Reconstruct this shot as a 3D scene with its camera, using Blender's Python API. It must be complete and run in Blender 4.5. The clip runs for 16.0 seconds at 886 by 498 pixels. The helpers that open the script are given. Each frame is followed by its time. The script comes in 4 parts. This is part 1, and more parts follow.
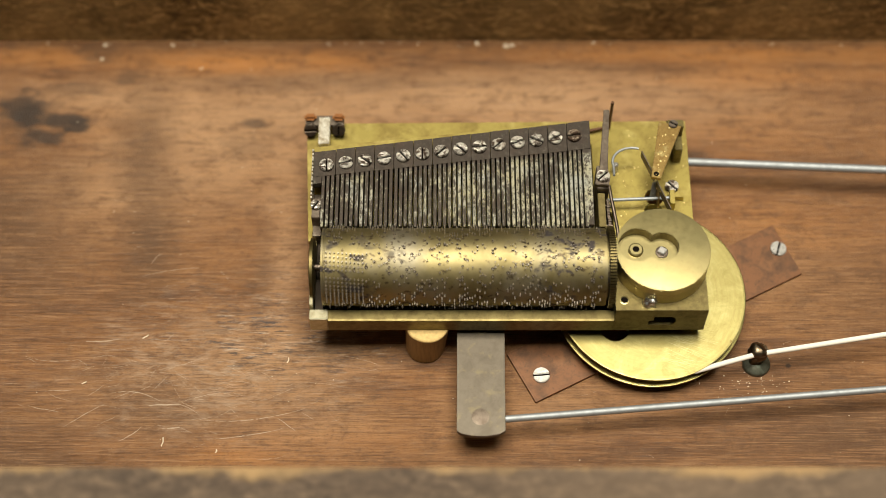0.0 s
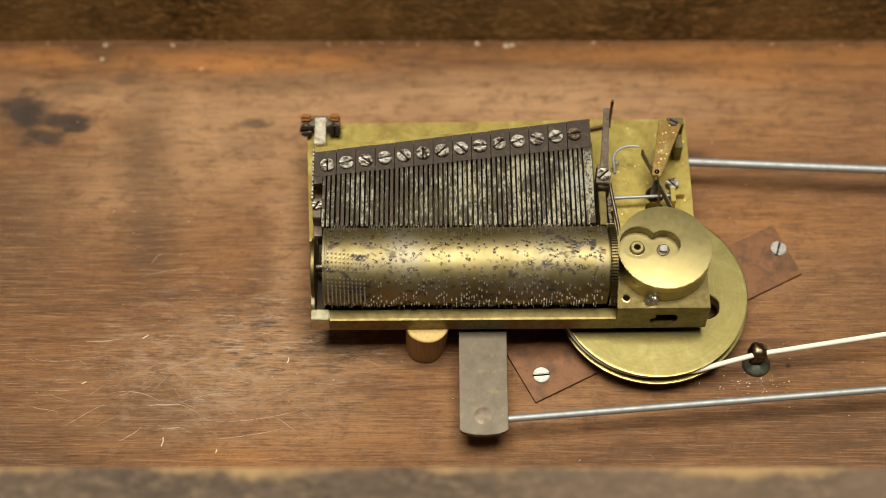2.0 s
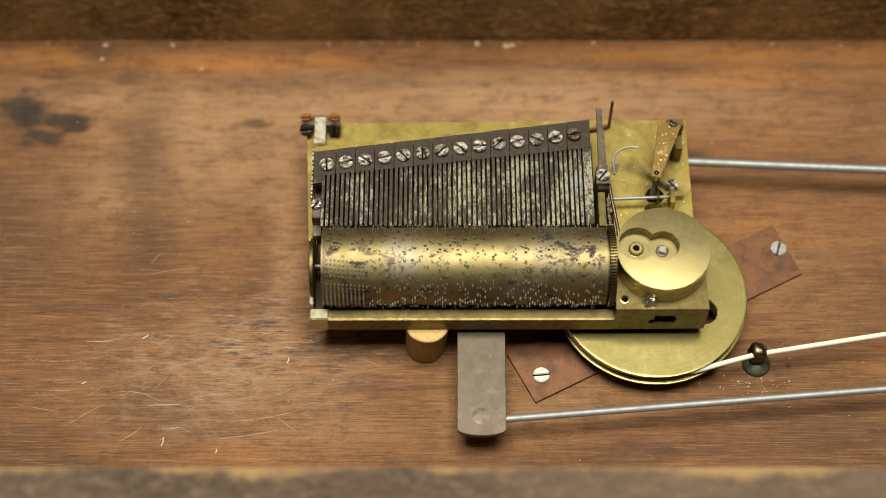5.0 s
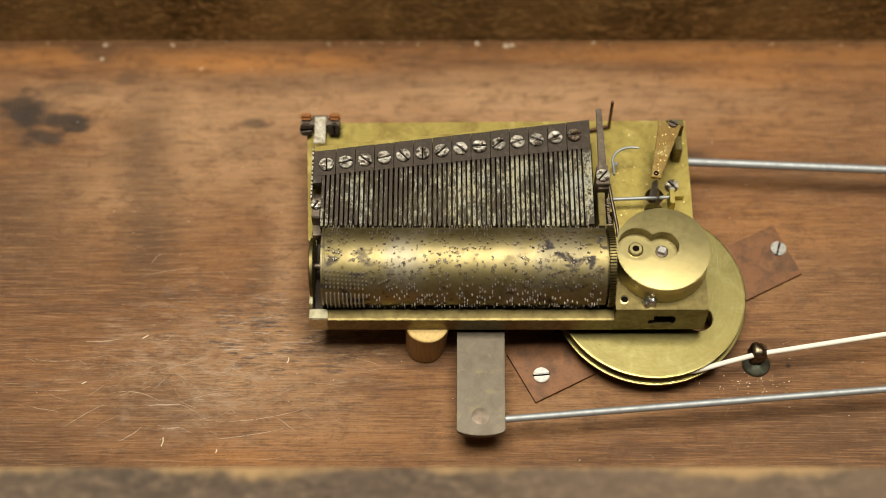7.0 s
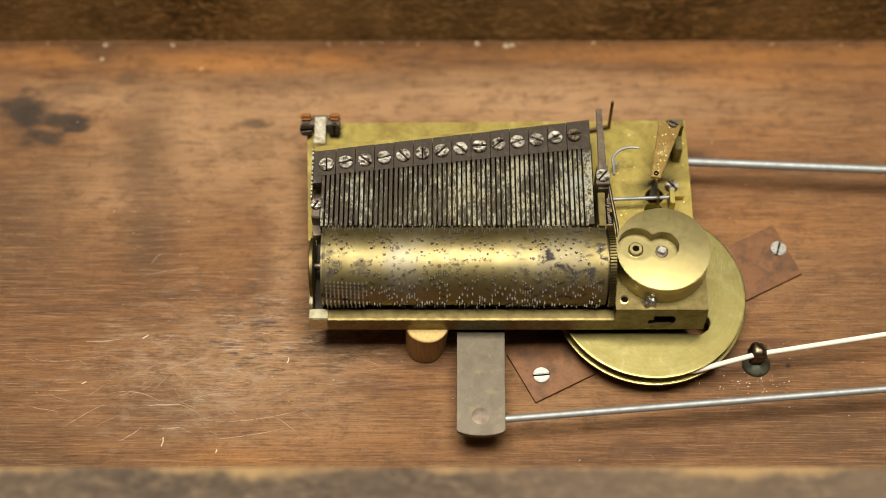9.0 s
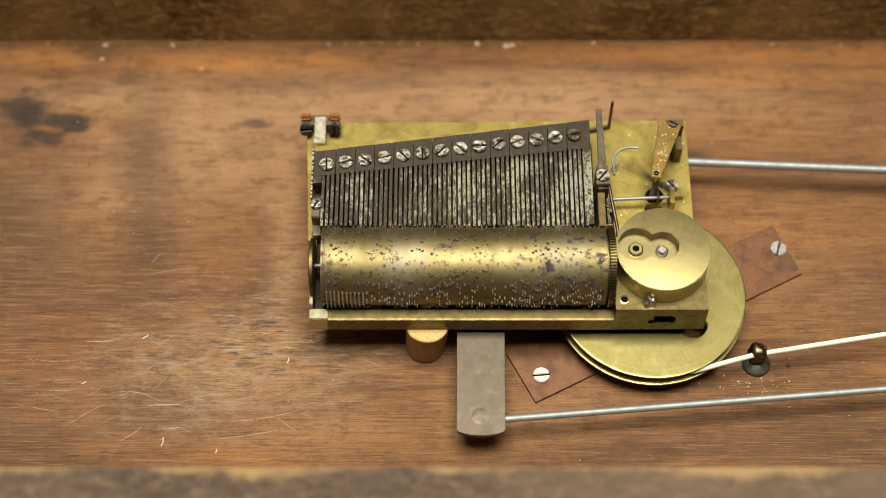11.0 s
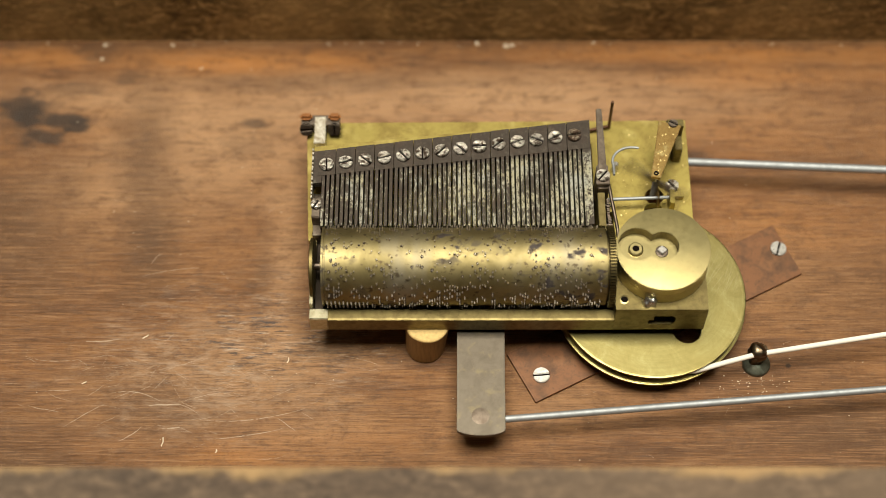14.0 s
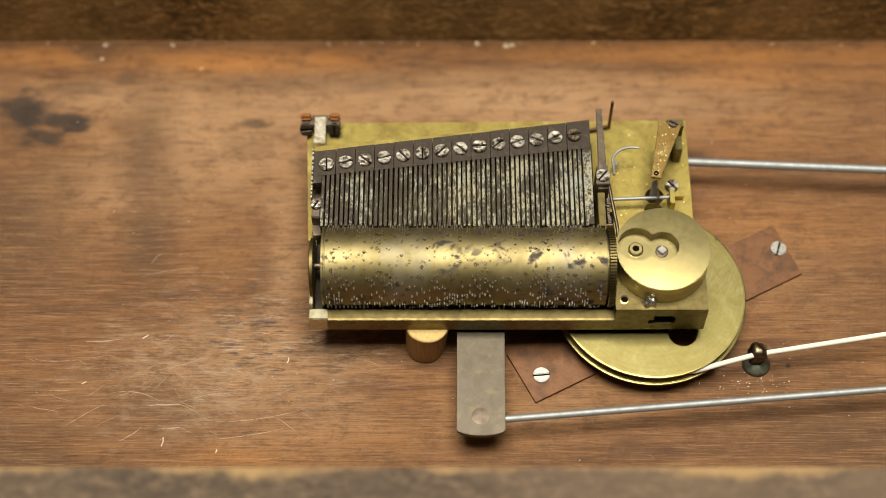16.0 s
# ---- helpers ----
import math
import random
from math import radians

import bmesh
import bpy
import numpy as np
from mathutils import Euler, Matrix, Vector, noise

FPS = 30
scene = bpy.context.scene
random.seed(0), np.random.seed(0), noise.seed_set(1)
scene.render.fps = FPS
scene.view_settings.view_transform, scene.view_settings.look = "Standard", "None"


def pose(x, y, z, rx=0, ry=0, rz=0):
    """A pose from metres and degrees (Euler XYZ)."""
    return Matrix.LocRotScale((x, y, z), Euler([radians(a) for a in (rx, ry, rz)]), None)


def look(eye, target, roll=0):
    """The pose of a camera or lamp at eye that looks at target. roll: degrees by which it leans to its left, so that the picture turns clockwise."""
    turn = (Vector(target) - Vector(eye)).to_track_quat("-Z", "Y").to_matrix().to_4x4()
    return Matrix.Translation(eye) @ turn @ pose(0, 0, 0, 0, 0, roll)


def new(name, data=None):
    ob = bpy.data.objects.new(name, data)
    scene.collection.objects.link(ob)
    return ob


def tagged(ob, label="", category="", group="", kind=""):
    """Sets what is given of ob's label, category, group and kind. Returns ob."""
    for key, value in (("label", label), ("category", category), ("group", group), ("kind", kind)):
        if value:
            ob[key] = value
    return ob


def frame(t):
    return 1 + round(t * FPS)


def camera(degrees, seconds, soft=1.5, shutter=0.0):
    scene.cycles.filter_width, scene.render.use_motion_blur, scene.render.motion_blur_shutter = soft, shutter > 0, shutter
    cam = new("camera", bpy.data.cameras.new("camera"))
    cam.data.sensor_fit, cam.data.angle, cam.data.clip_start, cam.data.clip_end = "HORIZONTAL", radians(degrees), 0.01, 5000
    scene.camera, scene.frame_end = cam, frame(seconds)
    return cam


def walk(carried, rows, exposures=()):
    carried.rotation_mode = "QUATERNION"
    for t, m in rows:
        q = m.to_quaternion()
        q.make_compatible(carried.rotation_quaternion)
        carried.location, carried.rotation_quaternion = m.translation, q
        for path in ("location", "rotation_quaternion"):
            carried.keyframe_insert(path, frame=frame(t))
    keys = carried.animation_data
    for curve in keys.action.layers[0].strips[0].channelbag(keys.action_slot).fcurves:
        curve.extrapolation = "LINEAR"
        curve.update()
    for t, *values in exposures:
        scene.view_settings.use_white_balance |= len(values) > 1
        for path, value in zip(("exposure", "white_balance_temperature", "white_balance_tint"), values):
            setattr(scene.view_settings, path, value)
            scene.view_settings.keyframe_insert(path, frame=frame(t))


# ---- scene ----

# ---------- camera: stands still over the open case ----------
cam = camera(30, 16.0, soft=0.6, shutter=0.5)
cam.data.dof.use_dof = True
cam.data.dof.focus_distance = 0.462
cam.data.dof.aperture_fstop = 5.6
EYE, AIM = (0.0, -0.232, 0.42184), (0.0, 0.0, 0.020)
walk(cam, [(0.0, look(EYE, AIM)), (16.0, look(EYE, AIM))], exposures=[(0.0, -0.02), (0.5, -0.02), (1.5, -0.09), (3.5, -0.14), (6.5, -0.14), (7.0, -0.12), (9.0, -0.01), (16.0, -0.02)])

# ---------- light: one broad ceiling lamp over the bench ----------
world = bpy.data.worlds.new("room_air")
scene.world = world
world.use_nodes = True
world.node_tree.nodes["Background"].inputs["Color"].default_value = (1.0, 0.95, 0.88, 1)
world.node_tree.nodes["Background"].inputs["Strength"].default_value = 0.25
lamp_data = bpy.data.lights.new("ceiling_lamp", "AREA")
lamp_data.shape, lamp_data.size, lamp_data.size_y = "RECTANGLE", 1.3, 0.95
lamp_data.energy, lamp_data.color = 86.0, (1.0, 0.925, 0.75)
lamp = new("ceiling_lamp", lamp_data)
lamp.matrix_world = pose(0.02, 0.05, 2.15)

MM = 0.001
ORIGIN = {}


# ---------- materials ----------
class Mat:
    """A small helper to wire procedural node materials."""

    def __init__(self, name):
        self.m = bpy.data.materials.new(name)
        self.m.use_nodes = True
        self.kept = {}
        self.t = self.m.node_tree
        self.b = self.t.nodes["Principled BSDF"]
        self.co = self.t.nodes.new("ShaderNodeTexCoord").outputs["Object"]

    def shared(self, key, make):
        if key not in self.kept:
            self.kept[key] = make()
        return self.kept[key]

    def link(self, a, b):
        self.t.links.new(a, b)

    def coords(self, scale=(1, 1, 1), turn=(0, 0, 0), shift=(0, 0, 0)):
        n = self.t.nodes.new("ShaderNodeMapping")
        n.inputs["Scale"].default_value, n.inputs["Rotation"].default_value = scale, turn
        n.inputs["Location"].default_value = shift
        self.link(self.co, n.inputs["Vector"])
        return n.outputs["Vector"]

    def noise(self, vec, scale, detail=4, rough=0.55, distort=0.0):
        n = self.t.nodes.new("ShaderNodeTexNoise")
        n.inputs["Scale"].default_value, n.inputs["Detail"].default_value = scale, detail
        n.inputs["Roughness"].default_value, n.inputs["Distortion"].default_value = rough, distort
        self.link(vec, n.inputs["Vector"])
        return n.outputs["Fac"]

    def ramp(self, fac, stops):
        if len(stops) == 2 and not isinstance(stops[0][1], tuple):
            n = self.t.nodes.new("ShaderNodeMapRange")
            for key, v in (("From Min", stops[0][0]), ("From Max", stops[1][0]), ("To Min", stops[0][1]), ("To Max", stops[1][1])):
                n.inputs[key].default_value = v
            self.link(fac, n.inputs["Value"])
            return n.outputs["Result"]
        n = self.t.nodes.new("ShaderNodeValToRGB")
        e = n.color_ramp.elements
        while len(e) < len(stops):
            e.new(0.5)
        for k, (p, c) in enumerate(stops):
            e[k].position = p
            e[k].color = (*c, 1) if isinstance(c, tuple) else (c, c, c, 1)
        self.link(fac, n.inputs["Fac"])
        return n.outputs["Color"]

    def mix(self, fac, a, b, kind="MIX"):
        n = self.t.nodes.new("ShaderNodeMix")
        n.data_type, n.blend_type = "RGBA", kind
        for sock, v in ((n.inputs["Factor"], fac), (n.inputs["A"], a), (n.inputs["B"], b)):
            if isinstance(v, (int, float)):
                sock.default_value = v
            elif isinstance(v, tuple):
                sock.default_value = (*v, 1)
            else:
                self.link(v, sock)
        return n.outputs["Result"]

    def math(self, op, a, b=0.0, clamp=False):
        n = self.t.nodes.new("ShaderNodeMath")
        n.operation, n.use_clamp = op, clamp
        for sock, v in ((n.inputs[0], a), (n.inputs[1], b)):
            if isinstance(v, (int, float)):
                sock.default_value = v
            else:
                self.link(v, sock)
        return n.outputs[0]

    def random(self):
        return self.t.nodes.new("ShaderNodeObjectInfo").outputs["Random"]

    def bump(self, height, strength=0.3, dist=0.0002):
        n = self.t.nodes.new("ShaderNodeBump")
        n.inputs["Strength"].default_value, n.inputs["Distance"].default_value = strength, dist
        self.link(height, n.inputs["Height"])
        self.link(n.outputs["Normal"], self.b.inputs["Normal"])

    def done(self, color=None, rough=0.5, metal=0.0, aniso=0.0):
        for key, v in (("Base Color", color), ("Roughness", rough), ("Metallic", metal), ("Anisotropic", aniso)):
            if v is None:
                continue
            if isinstance(v, (int, float)):
                self.b.inputs[key].default_value = v
            elif isinstance(v, tuple):
                self.b.inputs[key].default_value = (*v, 1)
            else:
                self.link(v, self.b.inputs[key])
        return self.m


def blob(M, x, y, rx, ry, soft=0.35, wobble=0.5, scale=60):
    """A stain with a ragged edge round a place on a board: 1 inside, 0 outside."""
    v = M.coords((1 / rx, 1 / ry, 0), (0, 0, 0), (-x / rx, -y / ry, 0))
    ln = M.t.nodes.new("ShaderNodeVectorMath")
    ln.operation = "LENGTH"
    M.link(v, ln.inputs[0])
    n = M.shared(("blob", scale), lambda: M.noise(M.coords((1, 2.0, 1)), scale, 3))
    d = M.math("ADD", ln.outputs["Value"], M.math("MULTIPLY", M.math("SUBTRACT", n, 0.5), wobble * 2))
    return M.ramp(d, [(1 - soft if soft < 1 else 0.0, 1.0), (1.0, 0.0)])


def floor_wood():
    M = Mat("old_case_wood")
    grain = M.noise(M.coords((7, 75, 1)), 5, 8, 0.72, 0.3)
    fine = M.noise(M.coords((32, 700, 1)), 2.6, 6, 0.75)
    mid = M.noise(M.coords((7, 52, 1)), 5, 6, 0.68, 0.5)
    broad = M.noise(M.coords((5, 13, 1)), 2.6, 5, 0.6, 0.4)
    mottle = M.noise(M.coords((1, 1.6, 1)), 120, 7, 0.78, 0.3)
    col = M.ramp(grain, [(0.34, (0.102, 0.039, 0.011)), (0.45, (0.160, 0.066, 0.020)), (0.54, (0.210, 0.092, 0.030)), (0.68, (0.270, 0.128, 0.045))])
    col = M.mix(M.ramp(mid, [(0.48, 0.0), (0.68, 0.5)]), col, (0.105, 0.044, 0.014))
    col = M.mix(M.ramp(broad, [(0.45, 0.0), (0.68, 0.4)]), col, (0.275, 0.135, 0.055))
    # bleached, worn patches; the broad left ones also paint in brighter light
    for x, y, rx, ry, k in ((-0.070, 0.046, 0.050, 0.030, 0.75), (-0.105, 0.030, 0.035, 0.022, 0.45), (-0.05, 0.062, 0.10, 0.018, 0.65), (-0.046, 0.010, 0.010, 0.045, 0.55), (-0.110, 0.066, 0.04, 0.008, 0.5), (-0.048, -0.022, 0.045, 0.018, 0.6), (-0.062, -0.036, 0.065, 0.022, 0.40),
                            (0.03, 0.064, 0.085, 0.018, 0.95), (0.105, 0.056, 0.04, 0.012, 0.25), (-0.03, -0.05, 0.04, 0.012, 0.2), (0.03, -0.040, 0.045, 0.014, 0.3), (0.10, 0.005, 0.035, 0.025, 0.2)):
        col = M.mix(M.math("MULTIPLY", blob(M, x, y, rx, ry, 0.95, 0.35, 40), k), col, (0.40, 0.235, 0.122))
    # orange streaks of fresh wood along the back
    for x, y, rx, ry, k in ((-0.062, 0.0800, 0.060, 0.0062, 1.0), (-0.128, 0.082, 0.026, 0.005, 0.75), (0.09, 0.083, 0.11, 0.0055, 0.85), (0.115, 0.074, 0.07, 0.007, 0.5), (0.11, 0.050, 0.05, 0.012, 0.3), (0.105, 0.020, 0.04, 0.016, 0.35), (-0.06, -0.055, 0.09, 0.010, 0.35)):
        col = M.mix(M.math("MULTIPLY", blob(M, x, y, rx, ry, 0.8, 0.5, 30), k), col, (0.40, 0.165, 0.042))
    # grimy and handled areas; those at both ends also paint in light falloff
    for x, y, rx, ry, k in ((-0.091, 0.047, 0.012, 0.034, 0.75), (-0.086, 0.014, 0.012, 0.030, 0.85), (-0.080, -0.042, 0.026, 0.014, 0.6), (-0.120, 0.002, 0.04, 0.034, 0.40), (-0.128, -0.045, 0.030, 0.018, 0.45), (-0.0525, 0.004, 0.004, 0.020, 0.5),
                            (0.01, -0.056, 0.09, 0.008, 0.4), (0.112, -0.048, 0.070, 0.022, 0.75), (-0.105, -0.058, 0.06, 0.010, 0.7), (-0.128, 0.024, 0.026, 0.036, 0.7), (-0.120, -0.056, 0.035, 0.014, 0.6), (0.085, -0.025, 0.05, 0.012, 0.5), (0.122, -0.005, 0.03, 0.02, 0.35), (0.125, 0.040, 0.04, 0.03, 0.4), (0.128, 0.072, 0.03, 0.012, 0.3),
                            (-0.05, 0.071, 0.06, 0.005, 0.45), (0.0, 0.0715, 0.05, 0.003, 0.3)):
        col = M.mix(M.math("MULTIPLY", blob(M, x, y, rx, ry, 0.9, 0.4, 50), k), col, (0.082, 0.040, 0.017))
    # short cross marks and blotches in the worn surface
    col = M.mix(M.ramp(mottle, [(0.38, 0.6), (0.50, 0.0)]), col, (0.090, 0.038, 0.013))
    col = M.mix(M.ramp(M.noise(M.coords((1.5, 1, 1), (0, 0, 0.1), (0.3, 0.8, 0)), 240, 6, 0.75, 0.4), [(0.52, 0.0), (0.72, 0.14)]), col, (0.40, 0.25, 0.135))
    # fine dark pore lines and pale fibres between them
    col = M.mix(M.ramp(fine, [(0.38, 0.55), (0.48, 0.0)]), col, (0.056, 0.021, 0.006))
    pale = M.noise(M.coords((26, 800, 1), (0, 0, 0), (3.1, 1.7, 0)), 2.8, 5, 0.72)
    col = M.mix(M.ramp(pale, [(0.52, 0.0), (0.65, 0.48)]), col, (0.38, 0.205, 0.098))
    speck = M.noise(M.coords((1, 2.4, 1), (0, 0, 0), (0.9, 0.2, 0)), 700, 3, 0.7)
    col = M.mix(M.ramp(speck, [(0.33, 0.4), (0.44, 0.0)]), col, (0.060, 0.024, 0.008))
    # open blue-black pores, and raised fibres with their glints painted pale, before the movement
    pores = M.noise(M.coords((36, 330, 1)), 5, 5, 0.75, 0.4)
    near = blob(M, -0.048, -0.018, 0.056, 0.025, 0.85, 0.5, 60)
    patchy = M.ramp(M.noise(M.coords((1, 2.2, 1), (0, 0, 0), (0.4, 0.6, 0)), 90, 4, 0.7), [(0.44, 0.0), (0.60, 1.0)])
    near = M.math("MULTIPLY", near, M.math("ADD", 0.25, M.math("MULTIPLY", patchy, 0.75)))
    col = M.mix(M.math("MULTIPLY", M.ramp(pores, [(0.50, 0.0), (0.58, 1.0)]), M.math("ADD", 0.08, M.math("MULTIPLY", near, 0.92))), col, (0.040, 0.033, 0.036))
    col = M.mix(M.math("MULTIPLY", M.ramp(M.noise(M.coords((34, 320, 1), (0, 0, 0), (1, 2, 0)), 5, 5, 0.75, 0.4), [(0.53, 0.0), (0.64, 1.0)]), M.math("ADD", 0.04, M.math("MULTIPLY", near, 0.95))), col, (0.48, 0.36, 0.265))
    # the large knot with its tail, and small ones
    for x, y, rx, ry, k in ((-0.1290, 0.0580, 0.0150, 0.0110, 0.45), (-0.1305, 0.0625, 0.0085, 0.0070, 0.80), (-0.1285, 0.0590, 0.0060, 0.0055, 0.95), (-0.1165, 0.0575, 0.0105, 0.0036, 0.90), (-0.1120, 0.0550, 0.0050, 0.0035, 0.90),
                            (-0.1215, 0.0510, 0.0085, 0.0038, 0.80), (-0.115, 0.0690, 0.016, 0.0030, 0.40), (-0.0580, 0.0560, 0.0060, 0.0022, 0.60), (-0.060, 0.0485, 0.010, 0.0050, 0.25), (-0.0985, 0.0735, 0.0065, 0.0040, 0.45),
                            (-0.1085, 0.0835, 0.009, 0.0045, 0.4), (0.0977, -0.0267, 0.0010, 0.0009, 0.9), (0.0770, 0.0435, 0.005, 0.004, 0.55)):
        col = M.mix(M.math("MULTIPLY", blob(M, x, y, rx, ry, 0.5, 0.7, 170), k), col, (0.030, 0.018, 0.012))
    # hazy scuffs and fine hair scratches in patches
    scuff = M.ramp(M.noise(M.coords((1, 2.2, 1), (0, 0, 0.2), (0.7, 0.3, 0)), 75, 8, 0.82, 0.6), [(0.50, 0.0), (0.68, 1.0)])
    low = blob(M, -0.070, -0.030, 0.060, 0.026, 0.9, 0.4, 40)
    col = M.mix(M.math("MULTIPLY", scuff, M.math("ADD", M.math("MULTIPLY", low, 0.80), 0.06)), col, (0.36, 0.25, 0.17))
    for k, (turn, thin, amount) in enumerate(((0.10, 1500, 0.5), (0.45, 1700, 0.5), (-0.35, 1900, 0.5), (-0.8, 2100, 0.35))):
        v = M.t.nodes.new("ShaderNodeMapping")
        v.vector_type = "TEXTURE"
        v.inputs["Rotation"].default_value = (0, 0, turn)
        v.inputs["Scale"].default_value = (1 / (75 + 9 * k), 1 / (thin * 1.25), 1)
        v.inputs["Location"].default_value = (0.013 * k, 0.007 * k, 0)
        M.link(M.co, v.inputs["Vector"])
        line = M.ramp(M.noise(v.outputs["Vector"], 1.0, 3, 0.6, 1.3), [(0.62, 0.0), (0.71, 0.8)])
        patch = M.ramp(M.noise(M.coords((1, 1, 1), (0, 0, 0), (turn * 3, turn + k, 0)), 55, 3), [(0.47, 0.0), (0.58, 1.0)])
        where = M.math("ADD", M.math("MULTIPLY", low, 0.75), 0.04)
        col = M.mix(M.math("MULTIPLY", M.math("MULTIPLY", line, patch), M.math("MULTIPLY", where, amount)), col, (0.50, 0.38, 0.28))
    rough = M.ramp(broad, [(0.3, 0.46), (0.7, 0.62)])
    h = M.math("ADD", M.math("MULTIPLY", grain, 0.6), M.math("ADD", M.math("MULTIPLY", fine, 0.5), M.math("MULTIPLY", pores, -0.4)))
    M.bump(h, 0.9, 0.0005)
    M.b.inputs["Specular IOR Level"].default_value = 0.35
    return M.done(col, rough, 0.0)


def wall_wood(name, a, b, c, edge=0.0):
    M = Mat(name)
    n = M.noise(M.coords((30, 60, 60)), 6, 6, 0.7, 0.8)
    f = M.noise(M.coords((60, 120, 90), (0.3, 0.4, 0)), 6, 4, 0.75)
    br = M.noise(M.coords((1, 1, 1)), 18, 3)
    col = M.ramp(n, [(0.36, a), (0.52, b), (0.68, c)])
    col = M.mix(M.ramp(f, [(0.40, 0.8), (0.54, 0.0)]), col, a)
    col = M.mix(M.ramp(br, [(0.40, 0.0), (0.66, 0.45)]), col, c)
    if edge:
        sep = M.t.nodes.new("ShaderNodeSeparateXYZ")
        M.link(M.co, sep.inputs[0])
        wave = M.noise(M.coords((1, 1, 1), (0, 0, 0), (0.2, 0.4, 0)), 34, 5, 0.65)
        d = M.math("ADD", sep.outputs["Y"], M.math("MULTIPLY", M.math("SUBTRACT", wave, 0.55), 0.016))
        col = M.mix(M.ramp(M.math("MULTIPLY", d, 60), [(edge * 60 - 0.18, 0.0), (edge * 60 - 0.02, 0.8)]), col, (0.42, 0.27, 0.125))
        for x, y, rx, ry in ((0.0554, 0.0055, 0.0016, 0.0013), (0.0585, 0.0058, 0.0012, 0.0013), (0.0766, 0.0055, 0.0022, 0.0008), (-0.0475, 0.0045, 0.003, 0.0012), (-0.082, 0.003, 0.002, 0.001)):
            col = M.mix(M.math("MULTIPLY", blob(M, x, y, rx, ry, 0.6, 0.5, 300), 0.8), col, (0.50, 0.34, 0.17))
    M.bump(M.math("ADD", n, f), 0.6, 0.0008)
    M.b.inputs["Specular IOR Level"].default_value = 0.3
    return M.done(col, 0.7, 0.0)


def metal(name, base, dark, rough=0.35, tarnish=0.5, scale=160, brushed=None, pale=None, bump=0.15, metallic=1.0, spots=0.25):
    """Old metal: base colour, blotches of tarnish, small dark spots, fine brushing."""
    M = Mat(name)
    big = M.noise(M.coords(), scale, 5, 0.62, 0.4)
    fine = M.noise(M.coords(brushed or (1, 1, 1)), scale * 9, 3, 0.6)
    col = M.mix(M.math("MULTIPLY", M.ramp(big, [(0.44, 0.0), (0.66, 1.0)]), tarnish), base, dark)
    grime = M.noise(M.coords((1, 1, 1), (0, 0, 0), (0.15, 0.65, 0.3)), scale * 2.4, 6, 0.78, 0.3)
    col = M.mix(M.math("MULTIPLY", M.ramp(grime, [(0.50, 0.0), (0.64, 1.0)]), tarnish * 0.55), col, dark)
    if pale:
        col = M.mix(M.ramp(M.noise(M.coords((1, 1, 1), (0, 0, 0), (0.7, 0.2, 0.1)), scale * 1.3, 4), [(0.55, 0.0), (0.72, 0.7)]), col, pale)
    sp = M.noise(M.coords((1, 1, 1), (0, 0, 0), (0.3, 0.9, 0.4)), scale * 4.5, 2, 0.5)
    col = M.mix(M.math("MULTIPLY", M.ramp(sp, [(0.64, 0.0), (0.70, 1.0)]), spots), col, dark)
    r = M.math("ADD", M.math("MULTIPLY", big, 0.22), M.math("ADD", rough - 0.16, M.math("MULTIPLY", fine, 0.12)))
    M.bump(M.math("ADD", fine, M.math("MULTIPLY", big, 0.7)), bump, 0.00006)
    return M.done(col, r, metallic)


def cylinder_brass():
    M = Mat("stained_cylinder_brass")
    big = M.noise(M.coords((1, 1, 1)), 75, 5, 0.65, 0.3)
    wide = M.noise(M.coords((1, 0.5, 0.5), (0, 0, 0), (0.2, 0.1, 0.6)), 60, 3, 0.6)
    col = M.mix(M.ramp(big, [(0.36, 0.0), (0.66, 1.0)]), (0.335, 0.280, 0.142), (0.195, 0.160, 0.072))
    col = M.mix(M.ramp(wide, [(0.50, 0.0), (0.68, 0.7)]), col, (0.34, 0.315, 0.255))
    where = M.ramp(M.noise(M.coords((1, 1, 1), (0, 0, 0), (0.9, 0.5, 0.2)), 45, 2), [(0.38, 0.0), (0.54, 1.0)])
    st = M.noise(M.coords((0.7, 1, 1), (0, 0, 0), (0.31, 0.13, 0.07)), 270, 4, 0.55, 0.4)
    stain = M.math("MULTIPLY", M.ramp(st, [(0.56, 0.0), (0.64, 0.9)]), where)
    col = M.mix(stain, col, (0.085, 0.074, 0.082))
    st2 = M.noise(M.coords((0.75, 1, 1), (0, 0, 0), (0.1, 0.8, 0.5)), 620, 3, 0.55)
    spots = M.ramp(st2, [(0.61, 0.0), (0.67, 0.75)])
    col = M.mix(spots, col, (0.075, 0.052, 0.036))
    r = M.math("ADD", M.math("MULTIPLY", wide, 0.26), M.math("ADD", M.math("MULTIPLY", big, 0.18), M.math("ADD", 0.33, M.math("MULTIPLY", stain, 0.25))))
    M.bump(M.math("ADD", big, M.math("MULTIPLY", st2, 0.8)), 0.2, 0.00006)
    return M.done(col, r, 1.0)


